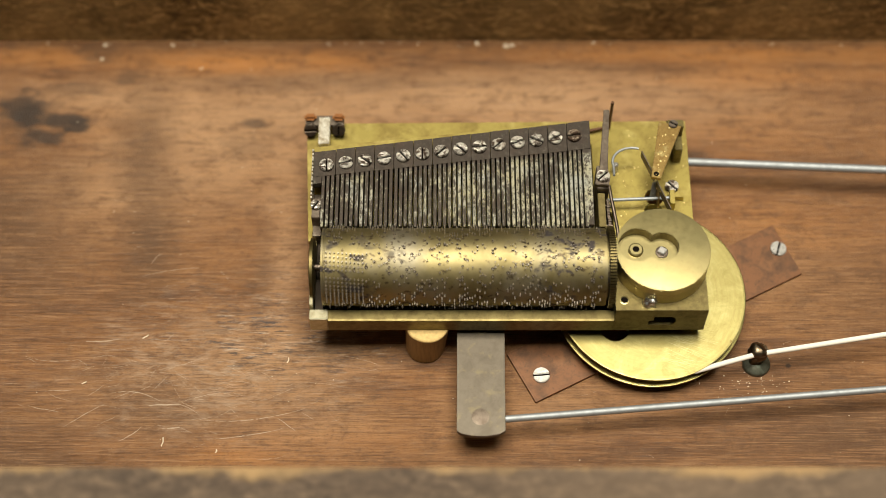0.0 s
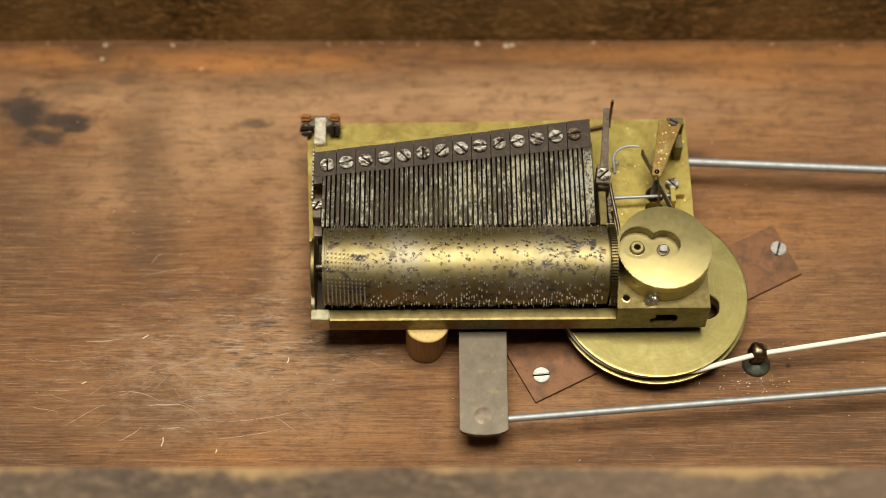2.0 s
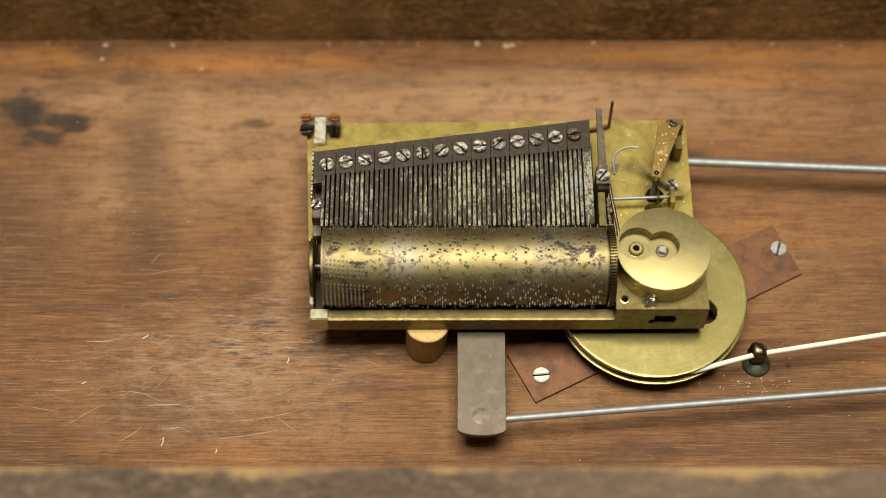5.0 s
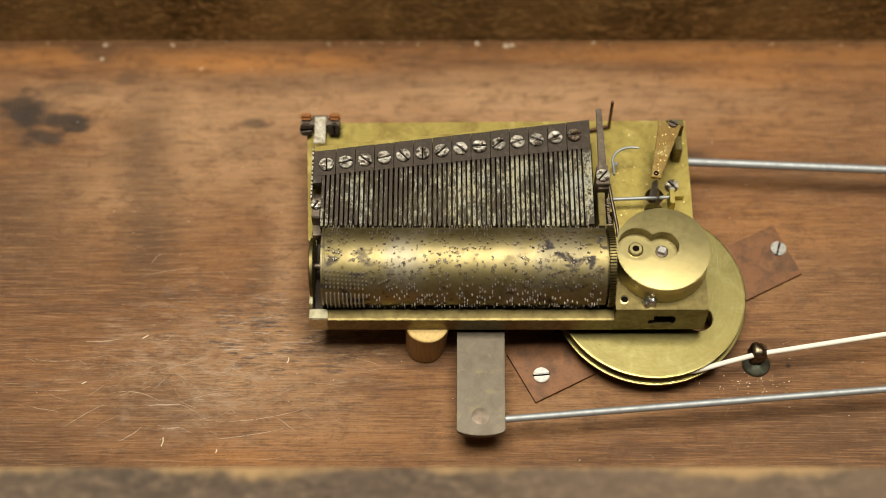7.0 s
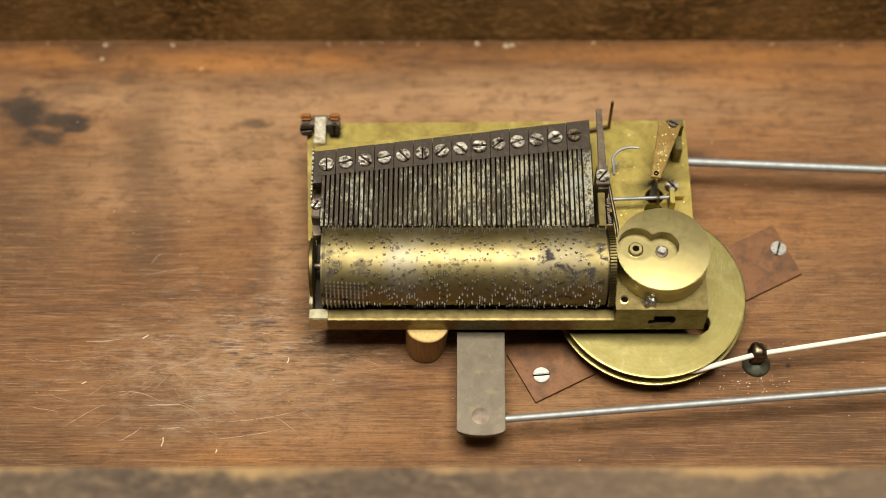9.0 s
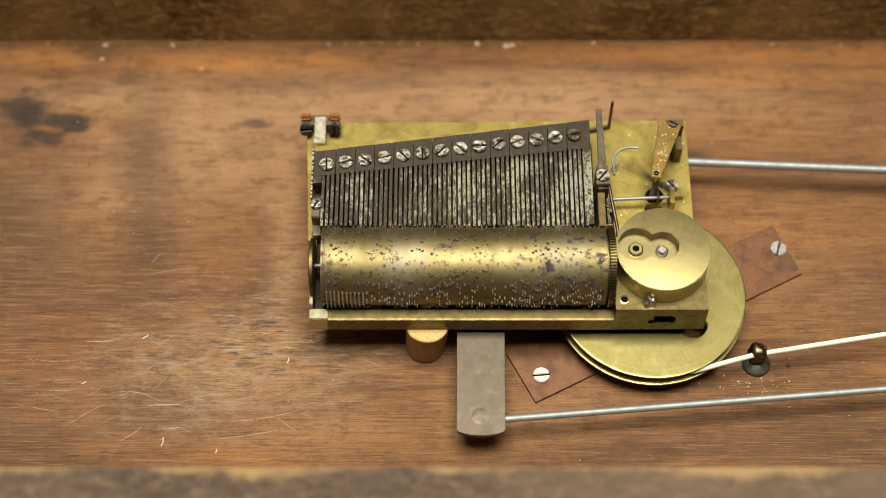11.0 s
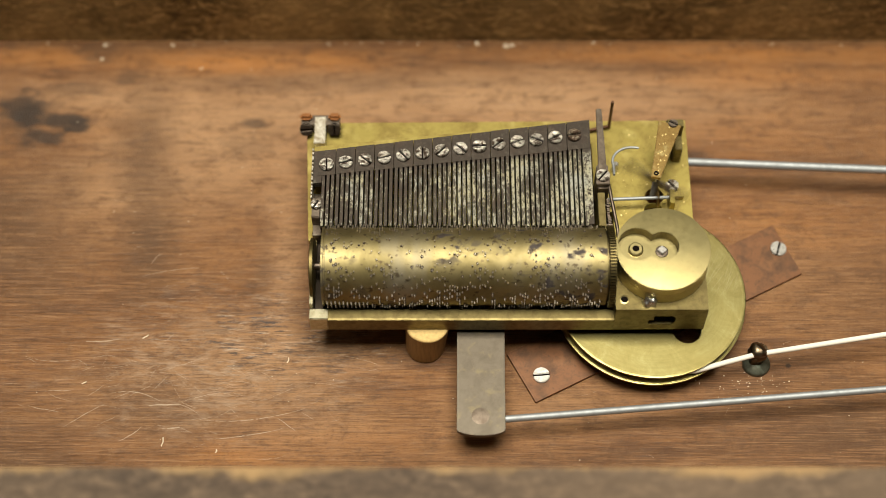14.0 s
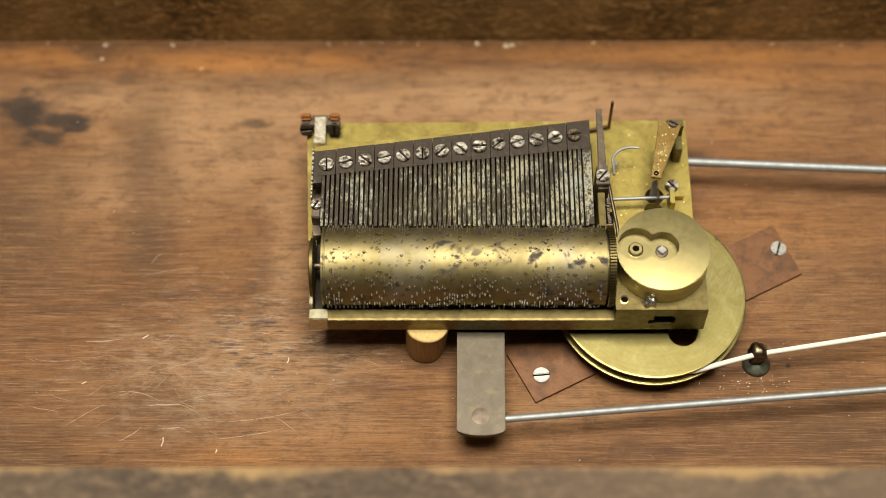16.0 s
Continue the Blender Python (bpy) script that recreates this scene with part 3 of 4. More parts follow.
def comb():
    rng = random.Random(4)
    bounds = [-36.6] + [-30.3 + 5.467 * k for k in range(13)] + [42.0]
    z1 = 29.5
    slots = (92, 15, 140, 15, 130, 90, 45, 138, 3, 40, 25, 155, 30, 10)
    for k in range(14):
        x0, x1 = bounds[k] + 0.055, bounds[k + 1] - 0.055
        back = lambda x: 26.5 + (x + 36.55) * 0.1384
        root = lambda x: 18.4 + (x + 34.0) * 0.1229
        lift = rng.uniform(-0.12, 0.12)
        pts = [(x0, root(x0)), (x1, root(x1)), (x1, back(x1)), (x0, back(x0))]
        bm = prism(pts, 27.35, z1 + lift, 0.06)
        if k == 0:
            join(bm, prism([(-36.55, 15.8), (-34.1, 16.1), (-34.1, 18.6), (-36.55, 18.3)], 27.35, z1 + lift, 0.06))
        n = 3 if k == 0 else 4
        teeth = []
        wide = 3.9 if k == 0 else (5.25 if k == 13 else x1 - x0)
        left = x1 - wide if k == 0 else x0
        for j in range(n):
            a = left + wide * j / n + 0.20
            b = left + wide * (j + 1) / n - 0.20
            jig = rng.uniform(-0.10, 0.10)
            ypts = [(a + 0.1, 2.0 + jig), (b - 0.1, 2.0 + jig), (b, 3.4), (b, root(b) + 0.3), (a, root(a) + 0.3), (a, 3.4)]
            teeth.append(prism(ypts, 24.6, z1 - 0.02 + lift + rng.uniform(-0.10, 0.0), 0.08))
        if k == 13:
            join(bm, prism([(39.5, 2.6), (42.0, 2.6), (42.0, root(42) + 0.3), (39.5, root(39.5) + 0.3)], 27.6, z1 - 0.15, 0.1))
        sec = part("comb_section", bm, COMB, movement, "", (3.0, root(3.0), z1))
        for tm in teeth:
            part("tooth", tm, COMB, sec, "", (3.0, root(3.0), z1))
        sx = -32.83 + 70.19 * k / 13
        sy = 21.8 + 9.95 * k / 13
        part("screw", screw_head(sx, sy, z1 + 0.02, 2.02, 1.0, 0.11, slots[k]), SCREW_BROWN if k == 13 else SCREW, sec, "pitted slotted steel screw", (sx, sy, z1))
    bm = box(-36.7, -34.3, 6.0, 12.2, 18.0, 27.4, 0.2)
    # low dark box added to fill a gap that is only shade
    join(bm, box(-36.6, -34.2, 2.6, 16.4, 16.0, 23.0, 0.1))
    part("comb_bracket", bm, DARKSTEEL, movement, "", (-35, 11, 18))
    part("bracket_screw", screw_head(-35.5, 9.9, 27.4, 1.55, 1.0, 0.15, 60), SCREW, movement, "", (-35.5, 9.9, 27.4))


CYL_AT = (5.5, -7.95, 24.1)


def cylinder():
    r = 10.75
    prof = [(9.6, -38.7), (r + 0.1, -38.6), (r + 0.1, -38.0), (r - 0.3, -37.9), (r - 0.3, -37.6), (r, -37.5), (r, 39.0), (r - 1.8, 39.1), (r - 1.8, 39.9), (9.0, 40.0)]
    cyl = part("cylinder", lathe(prof, CYL_AT, "x", 120), CYL, movement, "pinned brass cylinder with dark blue-grey stains", CYL_AT)
    # ring gear at the end
    bm = bmesh.new()
    for k in range(84):
        a = 2 * math.pi * k / 84
        t = box(39.65, 41.4, -0.2, 0.2, 9.9, 11.4, 0)
        bmesh.ops.rotate(t, verts=t.verts, matrix=Matrix.Rotation(a, 3, "X"))
        bmesh.ops.translate(t, verts=t.verts, vec=CYL_AT)
        join(bm, t)
    part("ring_gear", bm, BRASS_RAIL, cyl, "brass ring gear", CYL_AT)
    part("gear_core", lathe([(9.6, 39.6), (10.3, 39.7), (10.3, 41.4), (9.6, 41.5)], CYL_AT, "x", 72), DARKSTEEL, cyl, "", CYL_AT)
    # arbor stubs
    part("arbor", tube([(-36.0, CYL_AT[1], 24), (-33.0, CYL_AT[1], 24)], 1.2, 28), DARKSTEEL, cyl, "", (-36, CYL_AT[1], 24))
    # pins: real little pegs, in columns under the teeth
    rng = random.Random(11)
    verts, faces, feet = [], [], []

    def peg(x, a, h, w):
        c, s = math.cos(a), math.sin(a)
        base = len(verts)
        for rr, ww in ((r - 0.1, w), (r + h, w * 0.85)):
            for q in range(5):
                u = 2 * math.pi * q / 5
                du, dx = ww * math.sin(u), ww * math.cos(u)
                lean = 0.12 if rr > r else 0.0
                verts.append((x + dx, (-rr * c + (du - lean) * s), (rr * s + (du - lean) * c)))
        for q in range(5):
            faces.append((base + q, base + (q + 1) % 5, base + 5 + (q + 1) % 5, base + 5 + q))
        faces.append(tuple(base + 5 + q for q in range(5)))

    # a: angle up from the front, in radians; the block of scale runs at the treble end
    for col in range(10):
        for row in range(14):
            if row == 5:
                continue
            peg(-37.1 + 1.10 * col, radians(82 - 6.0 * row - 0.4 * col), 0.8, 0.24)
    xs = [-37.1 + 1.365 * k / 2 for k in range(110)]
    for k in range(1350):
        x = rng.choice(xs) + rng.uniform(-0.05, 0.05)
        a = rng.uniform(0, 2 * math.pi)
        if x < -26.4 and radians(-10) < a < radians(95):
            continue
        # bare stretch of the tune
        bare = radians(150) < a < radians(205)
        if bare and rng.random() < 0.55:
            continue
        peg(x, a, rng.uniform(0.65, 0.95), rng.uniform(0.18, 0.24))
        if rng.random() < 0.55:
            feet.append((x, a))
        if rng.random() < 0.3:
            peg(x + rng.choice((-0.7, 0.7, 1.37)), a + rng.uniform(0.02, 0.06), 0.65, 0.17)
    # old grease caked round the feet of the pins; its dark also paints pin shadows
    caked, cfaces = [], []
    for x, a in feet:
        c, s, w, base = math.cos(a), math.sin(a), rng.uniform(0.30, 0.52), len(caked)
        for rr, ww in ((r - 0.05, w), (r + 0.16, w * 0.55)):
            for q in range(7):
                u = 2 * math.pi * q / 7
                du, dx = ww * math.sin(u) * rng.uniform(0.8, 1.2), ww * math.cos(u) * rng.uniform(0.8, 1.3)
                caked.append((x + dx, -rr * c + du * s, rr * s + du * c))
        cfaces += [(base + q, base + (q + 1) % 7, base + 7 + (q + 1) % 7, base + 7 + q) for q in range(7)] + [tuple(base + 7 + q for q in range(7))]
    me = bpy.data.meshes.new("caked_grease")
    me.from_pydata([(x * MM, y * MM, z * MM) for x, y, z in caked], [], cfaces)
    me.materials.append(GREASE_SHADE)
    tagged(link_ob("caked_grease", me, cyl, CYL_AT), "brown grease and painted shadows round the pins", "", "", "stuff")
    me = bpy.data.meshes.new("pinwork")
    me.from_pydata([(x * MM, y * MM, z * MM) for x, y, z in verts], [], faces)
    me.materials.append(PIN)
    pins = link_ob("pinwork", me, cyl, CYL_AT)
    tagged(pins, "rows of tiny steel pins", "", "", "stuff")
    return cyl


def figure_eight(a, b, ra, rb, n=28):
    """Outline of two overlapping round recesses."""
    pts = []
    d = Vector(b) - Vector(a)
    dist, th = d.length, math.atan2(d.y, d.x)
    ca = math.acos((ra * ra + dist * dist - rb * rb) / (2 * ra * dist))
    cb = math.acos((rb * rb + dist * dist - ra * ra) / (2 * rb * dist))
    for k in range(n + 1):
        u = th + ca + (2 * math.pi - 2 * ca) * k / n
        pts.append((a[0] + ra * math.cos(u), a[1] + ra * math.sin(u)))
    for k in range(1, n):
        u = th + math.pi + cb + (2 * math.pi - 2 * cb) * k / n
        pts.append((b[0] + rb * math.cos(u), b[1] + rb * math.sin(u)))
    return pts


def drum():
    cx, cy = 60.0, -6.9
    # block below the drum, with a slotted window cut through its front wall
    slot = [(56.5, 16.6), (62.4, 16.6)] + [(62.4 + 1.5 * math.cos(radians(u)), 18.9 + 2.3 * math.sin(radians(u))) for u in range(-75, 90, 15)] + [(62.4, 21.2), (57.9, 21.2), (57.9, 19.0), (56.5, 18.8)]
    bm = prism([(47.0, 13.3), (72.2, 13.6), (72.2, 25.0), (47.0, 25.0)], -19.6, -21.97, 0.1, [slot])
    for v in bm.verts:
        v.co = Vector((v.co.x, v.co.z, v.co.y))
    for x0, x1, y0, z0, z1 in ((47.0, 72.2, -21.9, 22.4, 25.03), (47.0, 53.5, -19.6, 14.1, 22.4), (67.0, 72.2, -19.6, 14.1, 22.4), (53.5, 67.0, -12.0, 14.1, 22.4)):
        join(bm, box(x0, x1, y0, -4.0, z0, z1, 0))
    bmesh.ops.recalc_face_normals(bm, faces=bm.faces)
    block = part("drum_block", bm, BRASS_RAIL, movement, "dull brass block with slotted window", (60, -7, 13.3))
    bm = lathe([(1.5, 20.6), (1.5, 21.6)], (60.6, -17.2, 0), "z", 24)
    for q in range(12):
        u = 2 * math.pi * q / 12
        tooth = box(1.3, 3.6, -0.35, 0.35, 19.4, 21.6, 0.08)
        bmesh.ops.rotate(tooth, verts=tooth.verts, matrix=Matrix.Rotation(u, 3, "Z"))
        bmesh.ops.translate(tooth, verts=tooth.verts, vec=(60.6, -17.2, 0))
        join(bm, tooth)
    part("window_pinion", bm, STEEL, block, "small toothed pinion", (60.6, -17.2, 20))
    part("hole_rim", lathe([(1.3, 25.0), (1.3, 25.06), (1.0, 25.12), (0.9, 25.05)], (49.4, -18.8, 0), "z", 32), BRASS_DRUM, block, "", (49.4, -18.8, 25))
    # no hole is cut: a near-black cap paints the shade inside it
    part("bore_shade", lathe([(0.92, 24.9), (0.92, 25.1)], (49.4, -18.8, 0), "z", 32), DARK, block, "", (49.4, -18.8, 24.9))
    # drum with figure-eight recess in its lid
    a, b, ra, rb = (52.9, -5.7), (59.9, -6.3), 5.1, 4.35
    eight = figure_eight(a, b, ra, rb)
    bm = prism(ring(cx, cy, 12.9, 96), 29.3, 32.3, 0.12, [eight])
    for k in range(-8, 9):
        for way in ((1, 0, 0), (0, 1, 0)):
            bmesh.ops.bisect_plane(bm, geom=bm.verts[:] + bm.edges[:] + bm.faces[:], plane_co=(cx + 1.5 * k + 0.01, cy + 1.5 * k + 0.01, 0), plane_no=way)
    for v in bm.verts:
        if v.co.z > 32:
            v.co.z += 0.55 * (1 - ((v.co.x - cx) ** 2 + (v.co.y - cy) ** 2) / 12.9 ** 2)
    d = part("spring_drum", lathe([(12.75, 25.0), (12.9, 25.2), (12.9, 29.3)], (cx, cy, 0), "z", 96), BRASS_DRUM, movement, "round brass spring drum", (cx, cy, 25))
    lid = part("drum_lid", bm, BRASS_DRUM, d, "brass lid with figure-eight recess", (cx, cy, 31))
    # the cut walls of the recess take darker rail brass to paint their shade
    lid.data.materials.append(BRASS_RAIL)
    for q in lid.data.polygons:
        if abs(q.normal.z) < 0.5 and q.center.xy.length < 0.0125:
            q.material_index = 1
    part("recess_boss", lathe([(2.1, 29.3), (2.0, 30.0), (1.7, 30.2), (0.95, 30.2), (0.85, 29.6)], (a[0] - 0.1, a[1], 0), "z", 28), BRASS_DRUM, d, "", (a[0], a[1], 31))
    # near-black plug painted as the shade down the boss hole
    part("boss_bore_shade", lathe([(0.88, 29.7), (0.88, 30.18)], (a[0] - 0.1, a[1], 0), "z", 32), DARK, d, "", (a[0], a[1], 31.3))
    part("arbor_collar", lathe([(1.75, 29.3), (1.75, 29.7), (1.5, 29.8)], (b[0], b[1], 0), "z", 28), DARKSTEEL, d, "", (b[0], b[1], 29.3))
    sq = prism([(-0.95, -0.95), (0.95, -0.95), (0.95, 0.95), (-0.95, 0.95)], 29.3, 30.7, 0.12)
    arb = part("winding_square", sq, STEEL, d, "bright steel winding square", (0, 0, 30.3))
    arb.location = (Vector((b[0], b[1], 30.3)) - ORIGIN[d.name]) * MM
    arb.rotation_euler = (0, 0, radians(12))
    # blob of solder at the foot
    bm = bmesh.new()
    bmesh.ops.create_icosphere(bm, subdivisions=3, radius=1.0)
    for v in bm.verts:
        v.co *= 1 + 0.5 * noise.noise(v.co * 1.9) + 0.2 * noise.noise(v.co * 4.5)
        v.co = Vector((v.co.x * 2.0, v.co.y * 1.2, v.co.z * 2.2))
    bmesh.ops.translate(bm, verts=bm.verts, vec=(56.3, -19.9, 25.4))
    part("solder_blob", bm, SOLDER, d, "grey solder blob", (56.6, -20, 25), 80)
    return d


LEVER_AT = (10.6, 23.0, 10.2)


def levers():
    # start lever: flat bar with a rounded end and a rivet
    pts = [(4.1, 26.0), (17.6, 26.0), (16.9, -51.0)]
    pts += [(10.3 + 6.6 * math.cos(radians(u)), -51.0 - 1.9 * math.sin(radians(u))) for u in range(10, 180, 15)]
    pts += [(3.7, -51.0)]
    lev = part("start_lever", prism(pts[::-1], 9.7, 11.2, 0.07), BRONZE, movement, "dull bronze flat lever", LEVER_AT)
    part("rivet", lathe([(2.45, 11.15), (2.42, 11.24), (2.2, 11.27)], (10.15, -47.2, 0), "z", 36), DARKSTEEL, lev, "dark steel rivet", (10.15, -47.2, 11.2))
    # stop catch over the end of the comb
    bm = prism([(43.9, 40.2), (45.5, 40.2), (46.0, 20.0), (46.9, 17.5), (46.6, 14.6), (42.8, 14.6), (42.9, 17.5), (43.7, 20.0)][::-1], 29.6, 31.0, 0.15)
    catch = part("stop_catch", bm, DARKSTEEL, movement, "brown steel stop catch", (44.8, 17.2, 30))
    part("catch_screw", screw_head(44.8, 17.2, 31.0, 1.95, 0.9, 0.14, 50), SCREW, catch, "", (44.8, 17.2, 31))
    bm = box(43.4, 45.4, 3.0, 14.0, 16, 27.6, 0.15)
    part("catch_post", bm, BRASS_RAIL, movement, "", (44.4, 8, 16))
    part("catch_pillar", box(43.3, 46.6, 14.2, 22.0, 16, 29.5, 0.2), DARKSTEEL, movement, "", (45, 18, 16))
    # rusty trip pin
    bm = tube([(49.0, 43.6, 15.5), (49.0, 43.6, 29.5)], 0.45, 28)
    join(bm, tube([(43.0, 42.0, 17.2), (49.0, 43.6, 17.2)], 0.45, 28))
    part("trip_pin", bm, RUST, movement, "thin rusty steel pin", (49, 43.6, 15.5))
    # flat spring curling down beside the drum
    bm = tube([(46.6, 16.0, 28.5), (47.2, 12.0, 27.5), (48.0, 7.0, 26.6), (48.6, 3.0, 26.0), (48.7, 0.8, 25.5)], 0.5, 28)
    part("side_spring", bm, DARKSTEEL, movement, "", (47.5, 8, 26))
    # small dark pinions beside the cylinder
    for y, z, r in ((7.5, 23, 3.0), (11.5, 24.5, 1.6), (4.5, 25.5, 2.0)):
        bm = lathe([(r, 46.0), (r, 46.7)], (0, y, z), "x", 32)
        for q in range(14):
            u = 2 * math.pi * q / 14
            join(bm, box(46.0, 46.8, y + r * math.cos(u) - 0.25, y + r * math.cos(u) + 0.25, z + r * math.sin(u) - 0.25, z + r * math.sin(u) + 0.25, 0))
        join(bm, tube([(45.4, y, z), (47.4, y, z)], 0.4, 28))
        part("pinion", bm, DARKSTEEL, movement, "", (46, y, z))
    # curved stop wire
    pts = []
    for k in range(15):
        u = radians(195 - 125 * k / 14)
        pts.append((54.4 + 5.8 * math.cos(u), 26.6 + 4.9 * math.sin(u), 24.0))
    part("stop_wire", tube([(48.7, 21.5, 25.0)] + pts, 0.36, 28), ROD, movement, "thin curved steel wire", (52, 28, 24))
    part("wire_stud", lathe([(0.9, 16), (0.9, 19), (0.6, 19.4)], (50.0, 29.0, 0), "z", 32), STEEL, movement, "", (50, 29, 16))


FAN_AT = (60.6, 20.0, 23.5)


def governor():
    # cock: tapered brass bridge on a foot
    bm = prism([(58.6, 18.4), (61.2, 17.9), (68.3, 35.6), (62.0, 37.2)][::1], 28.0, 29.1, 0.12)
    cock = part("governor_cock", bm, BRASS_COCK, movement, "warm brass tapered governor cock", (64, 28, 28))
    bm = box(64.5, 69.3, 36.4, 38.9, 16, 27.6, 0.2)
    join(bm, box(67.0, 69.2, 31.5, 36.4, 16, 23.0, 0.2))
    part("cock_foot", bm, BRASS_RAIL, cock, "", (67, 38, 16))
    part("cock_screw", screw_head(66.0, 36.2, 29.1, 1.35, 0.6, 0.14, 150), DARKSTEEL, cock, "", (66, 36.2, 29))
    part("endstone", lathe([(0.75, 29.1), (0.7, 29.25), (0.3, 29.25), (0.3, 29.05)], (60.1, 19.4, 0), "z", 32), DARK, cock, "", (60.1, 19.4, 29))
    # fan on its worm
    prof = [(0.5, 14.5)] + [(0.95 if k % 2 else 0.55, 15.0 + 0.42 * k) for k in range(20)] + [(0.35, 24.0), (0.35, 28.0)]
    fan = part("fly_worm", lathe(prof, (FAN_AT[0], FAN_AT[1], 0), "z", 32), STEEL, movement, "steel worm with thin fan blade", FAN_AT)
    bl = box(-0.18, 0.18, -10.3, 10.3, 22.4, 25.2, 0.05)
    bmesh.ops.rotate(bl, verts=bl.verts, matrix=Matrix.Rotation(radians(20), 3, "Z"))
    bmesh.ops.translate(bl, verts=bl.verts, vec=(FAN_AT[0], FAN_AT[1], 0))
    part("fan_blade", bl, DARKSTEEL, fan, "thin metal fan blade", FAN_AT)
    # arbor with worm wheel and its end cock
    bm = tube([(46.8, 16.3, 20), (65.0, 17.1, 20)], 0.5, 28)
    arb = part("worm_arbor", bm, ROD, movement, "", (56, 16.7, 20))
    part("worm_wheel", lathe([(2.7, -0.15), (2.8, 0.0), (2.7, 0.15)], (61.4, 17.0, 20), "x", 40), BRASS_COCK, arb, "", (61.4, 17, 20))
    bm = box(64.6, 66.0, 14.0, 18.6, 16, 22.0, 0.12)
    join(bm, box(64.6, 69.2, 18.6, 20.2, 16, 18.0, 0.12))
    part("end_cock", bm, BRASS, movement, "", (66, 17, 16))
    part("plate_screw", screw_head(66.2, 23.0, 16.4, 1.95, 1.0, 0.14, 130), SCREW, movement, "", (66.2, 23, 16))
    # bright brass specks scattered over plate and cock
    rng = random.Random(5)
    bm = bmesh.new()
    for k in range(70):
        x, y, z = rng.uniform(50, 71), rng.uniform(8, 44), 16.0
        if k < 22:
            u, w = rng.random(), rng.uniform(-0.8, 0.8)
            x, y, z = 60.2 + 5.0 * u + w * (1 + 1.6 * u), 18.6 + 17.5 * u, 29.1
        q = rng.uniform(0.10, 0.30)
        join(bm, prism([(x + q * rng.uniform(0.6, 1.2) * math.cos(e), y + q * rng.uniform(0.6, 1.2) * math.sin(e)) for e in (0.3, 1.7, 2.9, 4.1, 5.4)], z - 0.02, z + 0.09, 0))
    tagged(part("brass_specks", bm, SPECK, movement, "bright brass specks", (60, 25, 16)), "bright brass specks", "", "", "stuff")
    return fan


CLAMP_AT = (-36.0, 42.0, 16.0)


def clamp():
    bm = box(-41.6, -30.4, 42.0, 45.6, 16.0, 20.0, 0.2)
    c = part("end_clamp", bm, DARKSTEEL, movement, "small dark steel clamp with two screws", CLAMP_AT)
    for x in (-40.2, -31.9):
        h = screw_head(0, 0, 0, 1.9, 1.2, 0.15, 90 if x > -35 else 5)
        bmesh.ops.rotate(h, verts=h.verts, matrix=Matrix.Rotation(radians(55), 3, "X"))
        bmesh.ops.translate(h, verts=h.verts, vec=(x, 41.6, 18.6))
        part("clamp_screw", h, DARKSTEEL, c, "", (x, 41.6, 18.6))
        part("rust_cap", box(x - 1.8, x + 1.9, 43.2, 45.6, 20.0, 21.6, 0.7), RUST_CAP, c, "rusty orange-brown cap", (x, 44, 20))
    bm = box(-37.6, -34.4, 35.5, 44.8, 16.2, 20.3, 0.2)
    part("tongue", bm, SILVER, c, "bright tinned metal tongue", (-36, 40, 16))
    return c


bedplate()
front_rail()
comb_base()
comb()
cyl = cylinder()
spring_drum = drum()
levers()
fan = governor()
clamp_part = clamp()

# ---------- pulley with its cord ----------
DISC_AT = (58.85, -8.25, 10.0)


def pulley():
    hole = ring(15.4, 0, 4.0, 40)
    hub = thing("pulley_wheel", "large flat brass pulley wheel with one round hole", "pulley", DISC_AT)
    x, y, z = DISC_AT
    for name, r, z0, z1 in (("upper_flange", 26.85, 9.1, 10.0), ("lower_flange", 27.3, 5.6, 6.5)):
        bm = prism(ring(0, 0, r, 128), z0, z1, 0.2, [hole])
        bmesh.ops.translate(bm, verts=bm.verts, vec=(x, y, 0))
        vs = [[bm.verts.new((x + q * math.cos(2 * math.pi * k / 128), y + q * math.sin(2 * math.pi * k / 128), h)) for k in range(128)] for q, h in ((r - 0.45, z1 + 0.02), (r + 0.02, z1 - 0.10))]
        for k in range(128):
            bm.faces.new((vs[0][k], vs[0][(k + 1) % 128], vs[1][(k + 1) % 128], vs[1][k]))
        part(name, bm, BRASS_DISC, hub, "", DISC_AT)
    bm = prism(ring(0, 0, 24.4, 96), 6.45, 9.15, 0, [hole])
    bmesh.ops.translate(bm, verts=bm.verts, vec=(x, y, 0))
    part("groove_core", bm, BRASS_DISC, hub, "", DISC_AT)
    part("spindle", lathe([(4.0, 1.0), (4.0, 5.5), (3.0, 5.65), (3.0, 12.0)], (x, y, 0), "z", 32), BRASS_RAIL, hub, "", (x, y, 1))
    return hub


disc = pulley()

cord = thing("pull_cord", "thin white cord running off the brass pulley", "cord", (87.6, -26.8, 7.6))
pts = [(58.4 + 25.2 * math.cos(radians(200 + 3.4 * k)), -8.3 + 25.2 * math.sin(radians(200 + 3.4 * k)), 8.0) for k in range(29)]
part("wound_turn", tube(pts, 0.72, 28), CORD, cord, "", (58.4, -8.3, 8.0))
LEAD_AT = (87.6, -26.8, 7.6)
cord_lead = part("lead", tube([(66.6, -32.3, 8.0), (70.0, -32.1, 8.0), (78.8, -29.4, 7.9), (87.7, -26.75, 7.6)], 0.74, 28), CORD, cord, "", LEAD_AT)
part("run", tube([(87.5, -26.8, 7.6), (124.0, -21.8, 10.2), (170.5, -15.6, 13.5)], 0.74, 28), CORD, cord, "", (124, -21.6, 10.2))

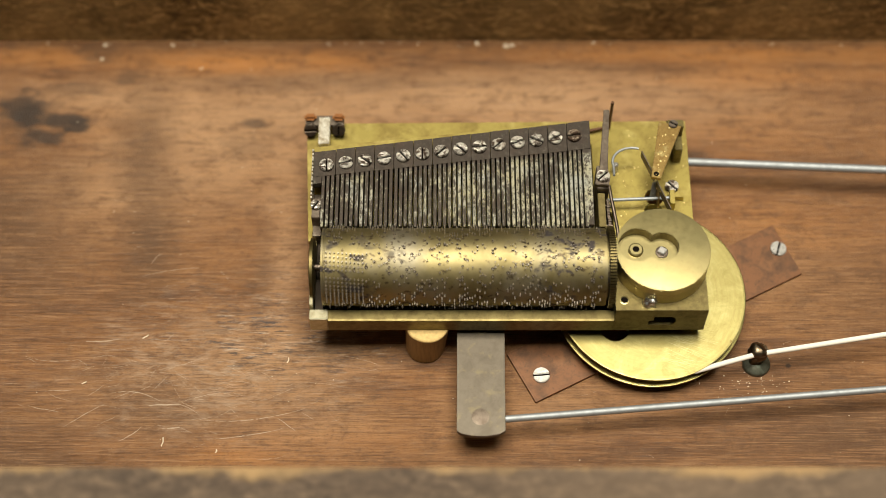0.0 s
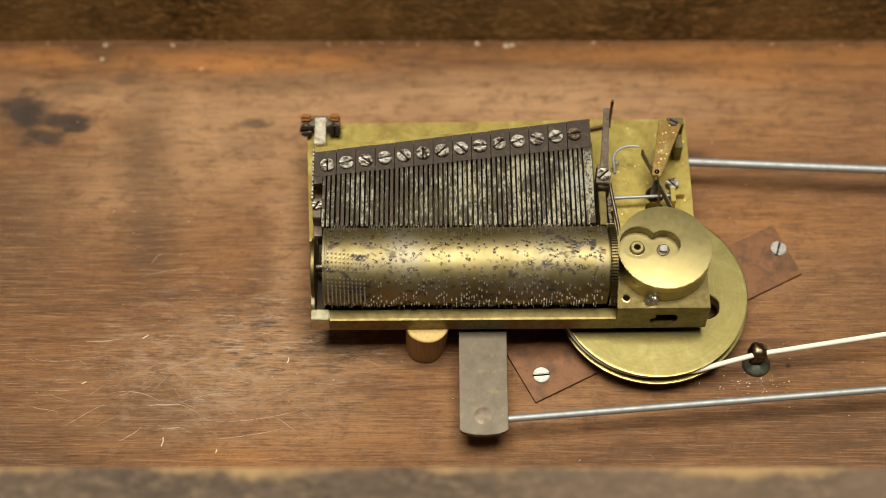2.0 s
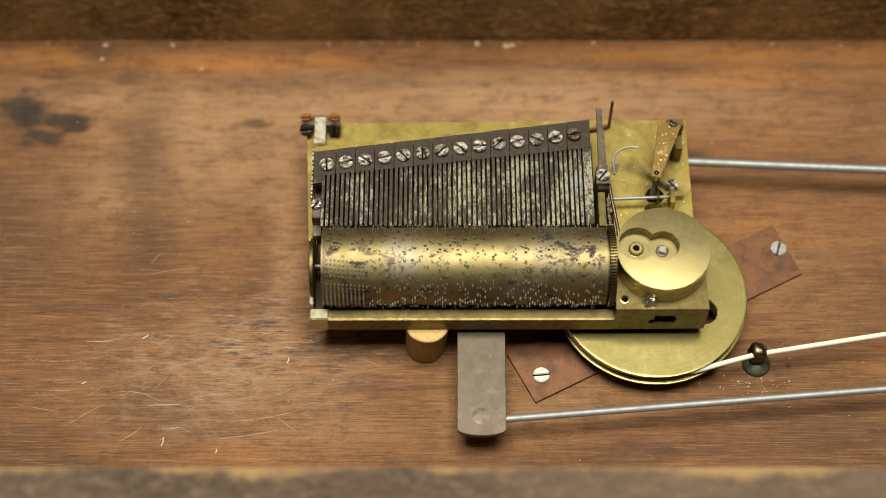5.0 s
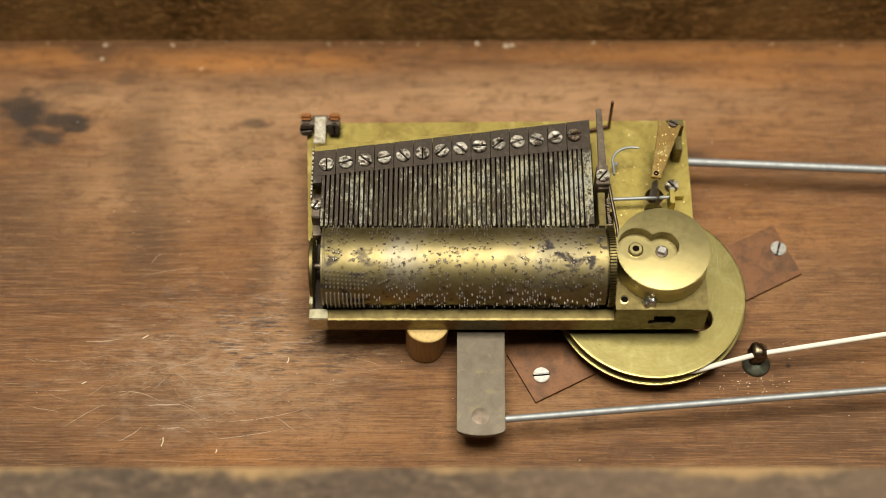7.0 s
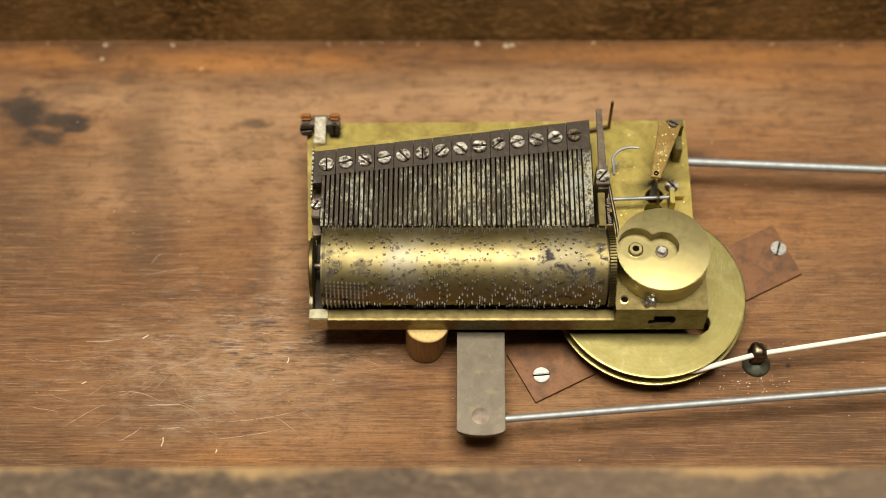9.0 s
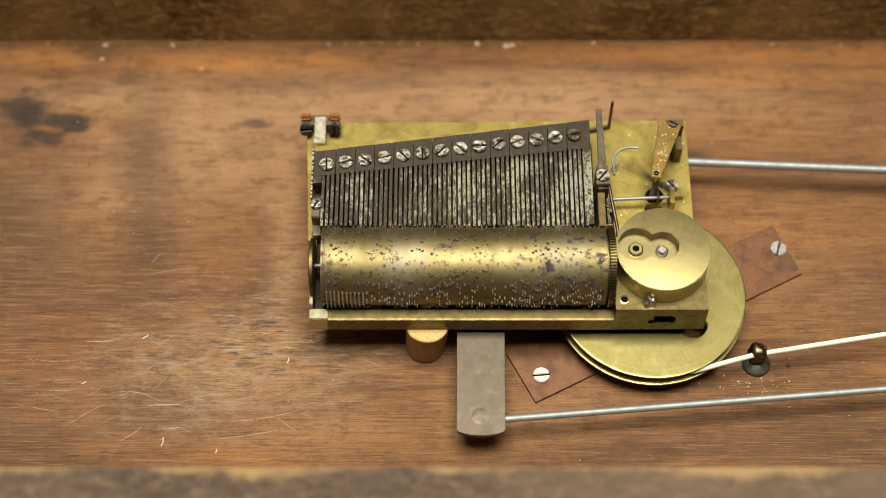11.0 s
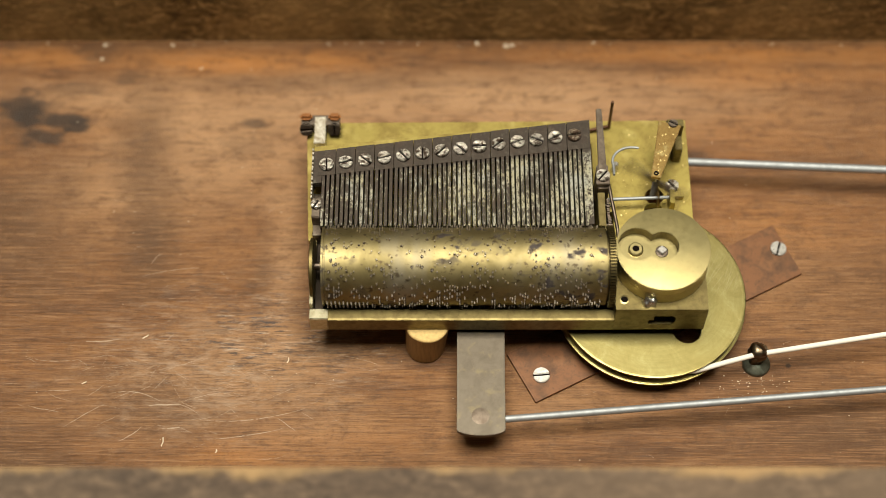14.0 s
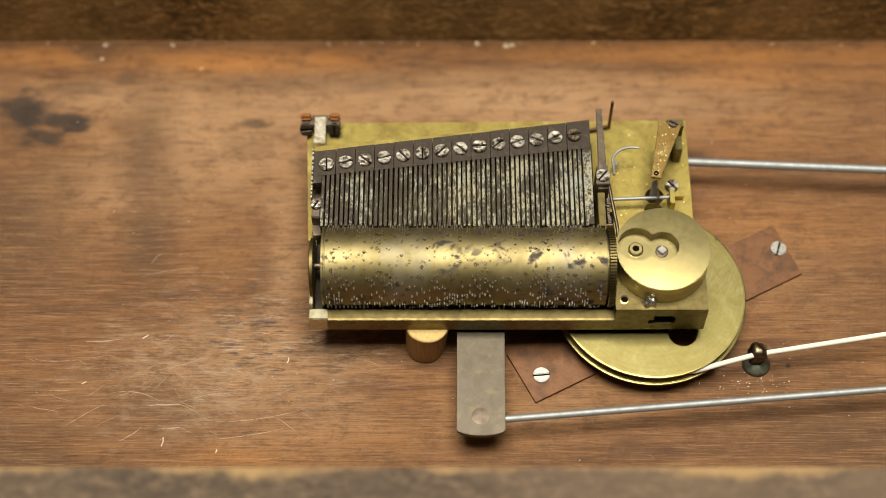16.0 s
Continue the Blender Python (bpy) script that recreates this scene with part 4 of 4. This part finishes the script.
guide = thing("cord_guide", "small bronze knob screw guiding the white cord", "guide", (88.8, -26.4, 0))
part("foot", lathe([(3.9, 0), (4.0, 0.6), (3.6, 1.3), (2.2, 1.7), (1.6, 2.2)], (88.6, -26.2, 0), "z", 36), GREENED, guide, "greenish tarnished foot", (88.6, -27, 0), 45)
knob_mesh = lathe([(2.0, 2.0), (1.9, 4.6), (2.5, 5.1), (2.7, 5.8), (2.5, 6.4), (2.2, 6.8), (2.4, 7.4), (2.5, 8.0), (2.3, 8.8), (1.8, 9.3), (1.1, 9.6), (0.4, 9.7)], (88.2, -25.6, 0), "z", 36)
for v in knob_mesh.verts:
    d = Vector((v.co.x - 88.2, v.co.y + 25.6, 0))
    v.co += d * (0.17 * noise.noise(v.co * 0.55))
    if v.co.z > 8.2:
        v.co.z -= 0.35 * max(0, d.x + d.y)
part("knob", knob_mesh, KNOB, guide, "", (88.2, -26.6, 2), 60)

# ---------- strip, rods, dowel ----------
strip = thing("copper_strip", "dull copper sheet strip screwed to the board", "strip", (60, -9, 0))
bm = prism([(18.1, -23.4), (25.9, -38.4), (104.6, 2.8), (97.6, 19.2)], 0.0, 1.0, 0.06)
part("sheet", bm, COPPER, strip, "", (60, -9, 0))
part("strip_screw", screw_head(27.7, -30.2, 1.0, 2.35, 0.7, 0.11, 5), STEEL, strip, "bright slotted screw", (27.7, -30.2, 1))
part("strip_screw", screw_head(98.5, 10.9, 1.0, 2.35, 0.7, 0.11, 72), STEEL, strip, "bright slotted screw", (98.5, 10.9, 1))

ROD_AT = (16.0, -47.8, 10.0)
front_rod = thing("steel_rod", "long plain grey steel rod linked to the lever", "rod", ROD_AT, tube([(12.0, -47.5, 8.9), (121.4, -38.1, 8.9), (172.0, -33.8, 8.9)], 1.0, 28), ROD, "", "steel rods")
thing("steel_rod", "long plain grey steel rod behind the movement", "rod", (73, 35.6, 10), tube([(66.0, 35.9, 10), (131.0, 32.8, 10), (172.0, 30.9, 10)], 1.25, 28), ROD, "", "steel rods")

dowel = thing("wooden_dowel", "pale wooden dowel peg standing under the brass rail", "dowel", (-4.8, -19.8, 0))
for name, prof, mat in (("shaft", [(5.3, 0.0), (5.6, 0.7), (5.95, 8.0), (6.2, 12.7)], DOWEL), ("cut_end", [(6.2, 12.7), (6.1, 13.1), (5.8, 13.3)], STRAW)):
    bm = lathe(prof, (-4.3, -19.6, 0), "z", 40)
    for v in bm.verts:
        d = 13.3 - v.co.z
        v.co.x -= d * 0.055 + 0.12 * noise.noise(v.co * 0.4)
        v.co.y -= d * 0.06 - 0.15 * noise.noise(v.co * 0.5)
    part(name, bm, mat, dowel, "pale sawn end" if name == "cut_end" else "", (-4.8, -19.8, 0))


# ---------- dust and chips ----------
def chips():
    rng = random.Random(9)
    bm = bmesh.new()

    def chip(x, y, s, tall=0.35):
        pts = [(x + s * rng.uniform(0.6, 1.1) * math.cos(u + rng.uniform(-0.3, 0.3)), y + s * rng.uniform(0.4, 0.9) * math.sin(u)) for u in (0.2, 1.5, 2.7, 3.9, 5.2)]
        join(bm, prism(pts, 0.0, s * tall, 0))

    for k in range(70):
        chip(88 + rng.gauss(0, 7), -32 + rng.gauss(0, 3.2), rng.uniform(0.1, 0.26))
    for k in range(110):
        chip(rng.uniform(-120, 120), rng.uniform(-58, 80), rng.uniform(0.08, 0.2))
    for x, y, s in ((10.9, 86.6, 0.9), (20.0, 85.6, 1.1), (21.8, 85.8, 0.9), (47.7, 86.9, 0.6), (-107.0, 86.0, 0.75), (-107.6, 80.6, 0.7), (-85.5, 86.0, 0.8), (-76, 77.0, 0.45)):
        chip(x, y, s, 0.5)
    for k in range(24):
        chip(rng.uniform(-135, 135), 87.2 - abs(rng.gauss(0, 0.6)), rng.uniform(0.15, 0.38), 0.6)
    thing("sawdust", "pale wood chips and dust specks on the board", "dust", (0, 0, 0), bm, FLAKE, "stuff")
    for x, y, dx, dy in ((-85.0, -17.5, 1.6, 1.0), (-77.5, -50.0, 0.3, 2.6), (-44.0, -25.0, 0.4, 1.6), (-62.5, -52.8, 0.2, 1.0), (-101, -32, 1.2, 0.6)):
        thing("splinter", "tiny pale curled wood splinter on the board", "splinter", (x, y, 0), tube([(x - dx / 2, y - dy / 2, 0.15), (x + 0.3, y, 0.35), (x + dx / 2, y + dy / 2, 0.15)], 0.16, 28), FLAKE, "", "splinters")


chips()


def scores():
    """Hairline scratches in the board, each a row of short torn slivers with gaps."""
    rng = random.Random(21)
    verts, faces = [], []

    def score(x0, y0, x1, y1, bow, wide):
        length = math.hypot(x1 - x0, y1 - y0)
        nx, ny = -(y1 - y0) / length, (x1 - x0) / length
        n = max(6, int(length * 3.2))
        skip, ph = 0, rng.uniform(0, 6)
        for k in range(n):
            if skip:
                skip -= 1
                continue
            if rng.random() < 0.07:
                skip = rng.randint(1, 2)
            base, tilt = len(verts), rng.uniform(-0.05, 0.05)
            for u in (k / n, (k + 1.05) / n):
                c = bow * length * (1 - (2 * u - 1) ** 2) / 2 + 0.05 * math.sin(9 * u + ph) + tilt
                w = 0.75 * wide * (0.35 + 0.65 * math.sin(math.pi * min(1, max(0.03, u)))) * (0.85 + 0.15 * math.sin(23 * u + ph))
                px, py = x0 + (x1 - x0) * u + nx * c, y0 + (y1 - y0) * u + ny * c
                for side, z in ((-1, 0.005), (0, 0.03), (1, 0.005)):
                    verts.append((px + nx * w * side, py + ny * w * side, z))
            faces.append((base, base + 3, base + 4, base + 1))
            faces.append((base + 1, base + 4, base + 5, base + 2))

    for x0, y0, x1, y1, bow, wide in ((-87.5, 2.5, -70.4, 5.2, 0.06, 0.10), (-102, -19, -91.6, -18.1, -0.05, 0.20), (-118.6, -23.7, -103.5, -24.7, -0.12, 0.12), (-103.5, -24.7, -100.8, -26.5, 0.05, 0.12),
                                      (-105.4, -45.5, -94.2, -38.2, 0.03, 0.12), (-93.1, -35.1, -78.7, -37.8, 0.2, 0.16), (-82.2, -39, -73, -38.8, 0.05, 0.28), (-67.8, -43.2, -38.6, -39.8, -0.12, 0.15),
                                      (-65.2, -49.1, -44.5, -45.9, -0.06, 0.16), (-46, -42.8, -41, -46.6, 0.02, 0.13), (-78.1, -45.9, -72.1, -45.7, 0, 0.24), (-89.6, -49.7, -83.7, -45.5, -0.1, 0.18)):
        score(x0, y0, x1, y1, bow, wide)
    for x0, y0, x1, y1 in ((-74.5, -38.2, -67.9, -41.7), (-116, -39, -106.6, -40.9), (-110.9, -34.3, -103.2, -34), (-85.6, 6.7, -82.8, 10.3), (-65, 4.1, -62.5, 1.4), (-73.1, -37.8, -62.7, -35.1)):
        score(x0, y0, x1, y1, rng.uniform(-0.1, 0.1), 0.11)
    # a tangle of lesser ones where things were dragged across
    for k in range(80):
        x, y, a, ln = -70 + rng.gauss(0, 21), -33 + rng.gauss(0, 9), rng.choice((0.05, 0.3, -0.5, 0.5, -0.15)) + rng.gauss(0, 0.25), abs(rng.gauss(0, 4.5)) + 1.5
        if y < -62 or x < -125:
            continue
        score(x, y, x + ln * math.cos(a), y + ln * math.sin(a), rng.uniform(-0.15, 0.15), rng.uniform(0.04, 0.09))
    for k in range(26):
        x, y, a, ln = rng.uniform(-120, 120), rng.uniform(-55, 30), rng.gauss(0, 0.6), rng.uniform(1.5, 6)
        score(x, y, x + ln * math.cos(a), y + ln * math.sin(a), rng.uniform(-0.15, 0.15), 0.05)
    me = bpy.data.meshes.new("scratches")
    me.from_pydata([(x * MM, y * MM, z * MM) for x, y, z in verts], [], faces)
    me.materials.append(TORN)
    tagged(link_ob("scratches", me, None, (0, 0, 0)), "pale hairline scratches scored into the board", "scratches", "", "stuff")


scores()


# ---------- what moves ----------
def local(ob, at, rz=0.0, dx=0.0, dy=0.0, rx=0.0):
    p = ORIGIN[ob.parent.name]
    return pose((at[0] - p.x + dx) * MM, (at[1] - p.y + dy) * MM, (at[2] - p.z) * MM, rx, 0, rz)


def motions():
    base = Matrix.Translation(Vector(MOVE_AT) * MM)
    pivot = Matrix.Translation((-0.006, 0.046, 0.0))
    nudged = pivot @ pose(0, 0, 0, 0, 0, 0.45) @ pivot.inverted() @ base
    first = pose(0, -0.0002, 0) @ base
    walk(movement, [(0.0, first), (0.4, first), (0.5, nudged), (4.6, nudged), (5.2, base), (16.0, base)])
    # clamp jolted along the plate
    walk(clamp_part, [(0.0, local(clamp_part, CLAMP_AT, 0, 1.25)), (0.4, local(clamp_part, CLAMP_AT, 0, 1.25)), (0.5, local(clamp_part, CLAMP_AT)), (16.0, local(clamp_part, CLAMP_AT))])
    # pulley: one quick pull, rest, then slow winding back
    d = Vector(DISC_AT) * MM
    rows, square_rows = [], []
    square = bpy.data.objects["winding_square"]
    sq_at = square.location.copy()
    for t, a, tilt, dx, dy in ((0.0, -134, 2.6, 0, -0.2), (0.4, -134, 2.6, 0, -0.2), (0.4333, -96, 1.8, 0.2, -0.1), (0.4667, -57, 0.9, 0.4, 0.1), (0.5, -18.6, 0, 0.6, 0.3), (3.5, -18.6, 0, 0.6, 0.3), (4.2, -20.9, 0, 0.6, 0.3),
                           (6.3, -30.4, 0, 0, 0), (8.0, -36.0, 0, 0, 0), (11.3, -44.4, 0, 0, 0), (13.6, -51.2, 0, 0, 0), (16.0, -58.2, 0, 0, 0)):
        rows.append((t, pose(d.x + dx * MM, d.y + dy * MM, d.z, tilt, 0, 0) @ pose(0, 0, 0, 0, 0, a)))
        square_rows.append((t, Matrix.Translation(sq_at) @ pose(0, 0, 0, 0, 0, a + 10)))
    walk(disc, rows)
    walk(square, square_rows)
    lead = lambda a: local(cord_lead, LEAD_AT, a)
    walk(cord_lead, [(0.0, lead(0.4)), (0.4, lead(0.4)), (0.5, lead(0)), (16.0, lead(0))])
    # cylinder: stands, then turns forward
    def turn(a):
        return local(cyl, CYL_AT) @ pose(0, 0, 0, a, 0, 0)
    walk(cyl, [(0.0, turn(0)), (3.4, turn(0)), (4.2, turn(4.0)), (6.3, turn(20.5)), (9.2, turn(45)), (11.3, turn(62.5)), (13.6, turn(81)), (16.0, turn(99))])
    # start lever, its rod and the trip pin
    lev = bpy.data.objects["start_lever"]
    walk(lev, [(t, local(lev, LEVER_AT, a)) for t, a in ((0, 0), (2.6, 0), (3.0, 2.75), (3.3, 3.45), (4.4, 3.45), (5.0, 0), (16, 0))])
    r0 = Vector(ROD_AT) * MM
    away = Vector((0.996, 0.085, 0)) * MM
    walk(front_rod, [(t, Matrix.Translation(r0 + away * s)) for t, s in ((0, 0), (0.4, 0), (0.5, 0.9), (2.6, 0.9), (3.0, 4.5), (3.3, 5.3), (4.4, 5.3), (5.0, 0), (16, 0))])
    pin = bpy.data.objects["trip_pin"]
    walk(pin, [(t, local(pin, (49, 43.6, 15.5), 0, s)) for t, s in ((0, 0), (2.6, 0), (3.0, -1.7), (3.3, -2.1), (4.4, -2.1), (5.0, 0), (16, 0))])
    catch = bpy.data.objects["stop_catch"]
    walk(catch, [(t, local(catch, (44.8, 17.2, 30), a)) for t, a in ((0, -5.6), (2.7, -5.6), (3.0, 0.8), (5.0, 0.0), (16, 0.0))])
    # fan: held, then spins
    rows = [(0.0, local(fan, FAN_AT)), (2.8667, local(fan, FAN_AT))]
    a = 0.0
    for k in range(87, 481):
        a += min(80.0, 12.0 * (k - 86))
        rows.append((k / 30, local(fan, FAN_AT, a % 360)))
    walk(fan, rows)


motions()
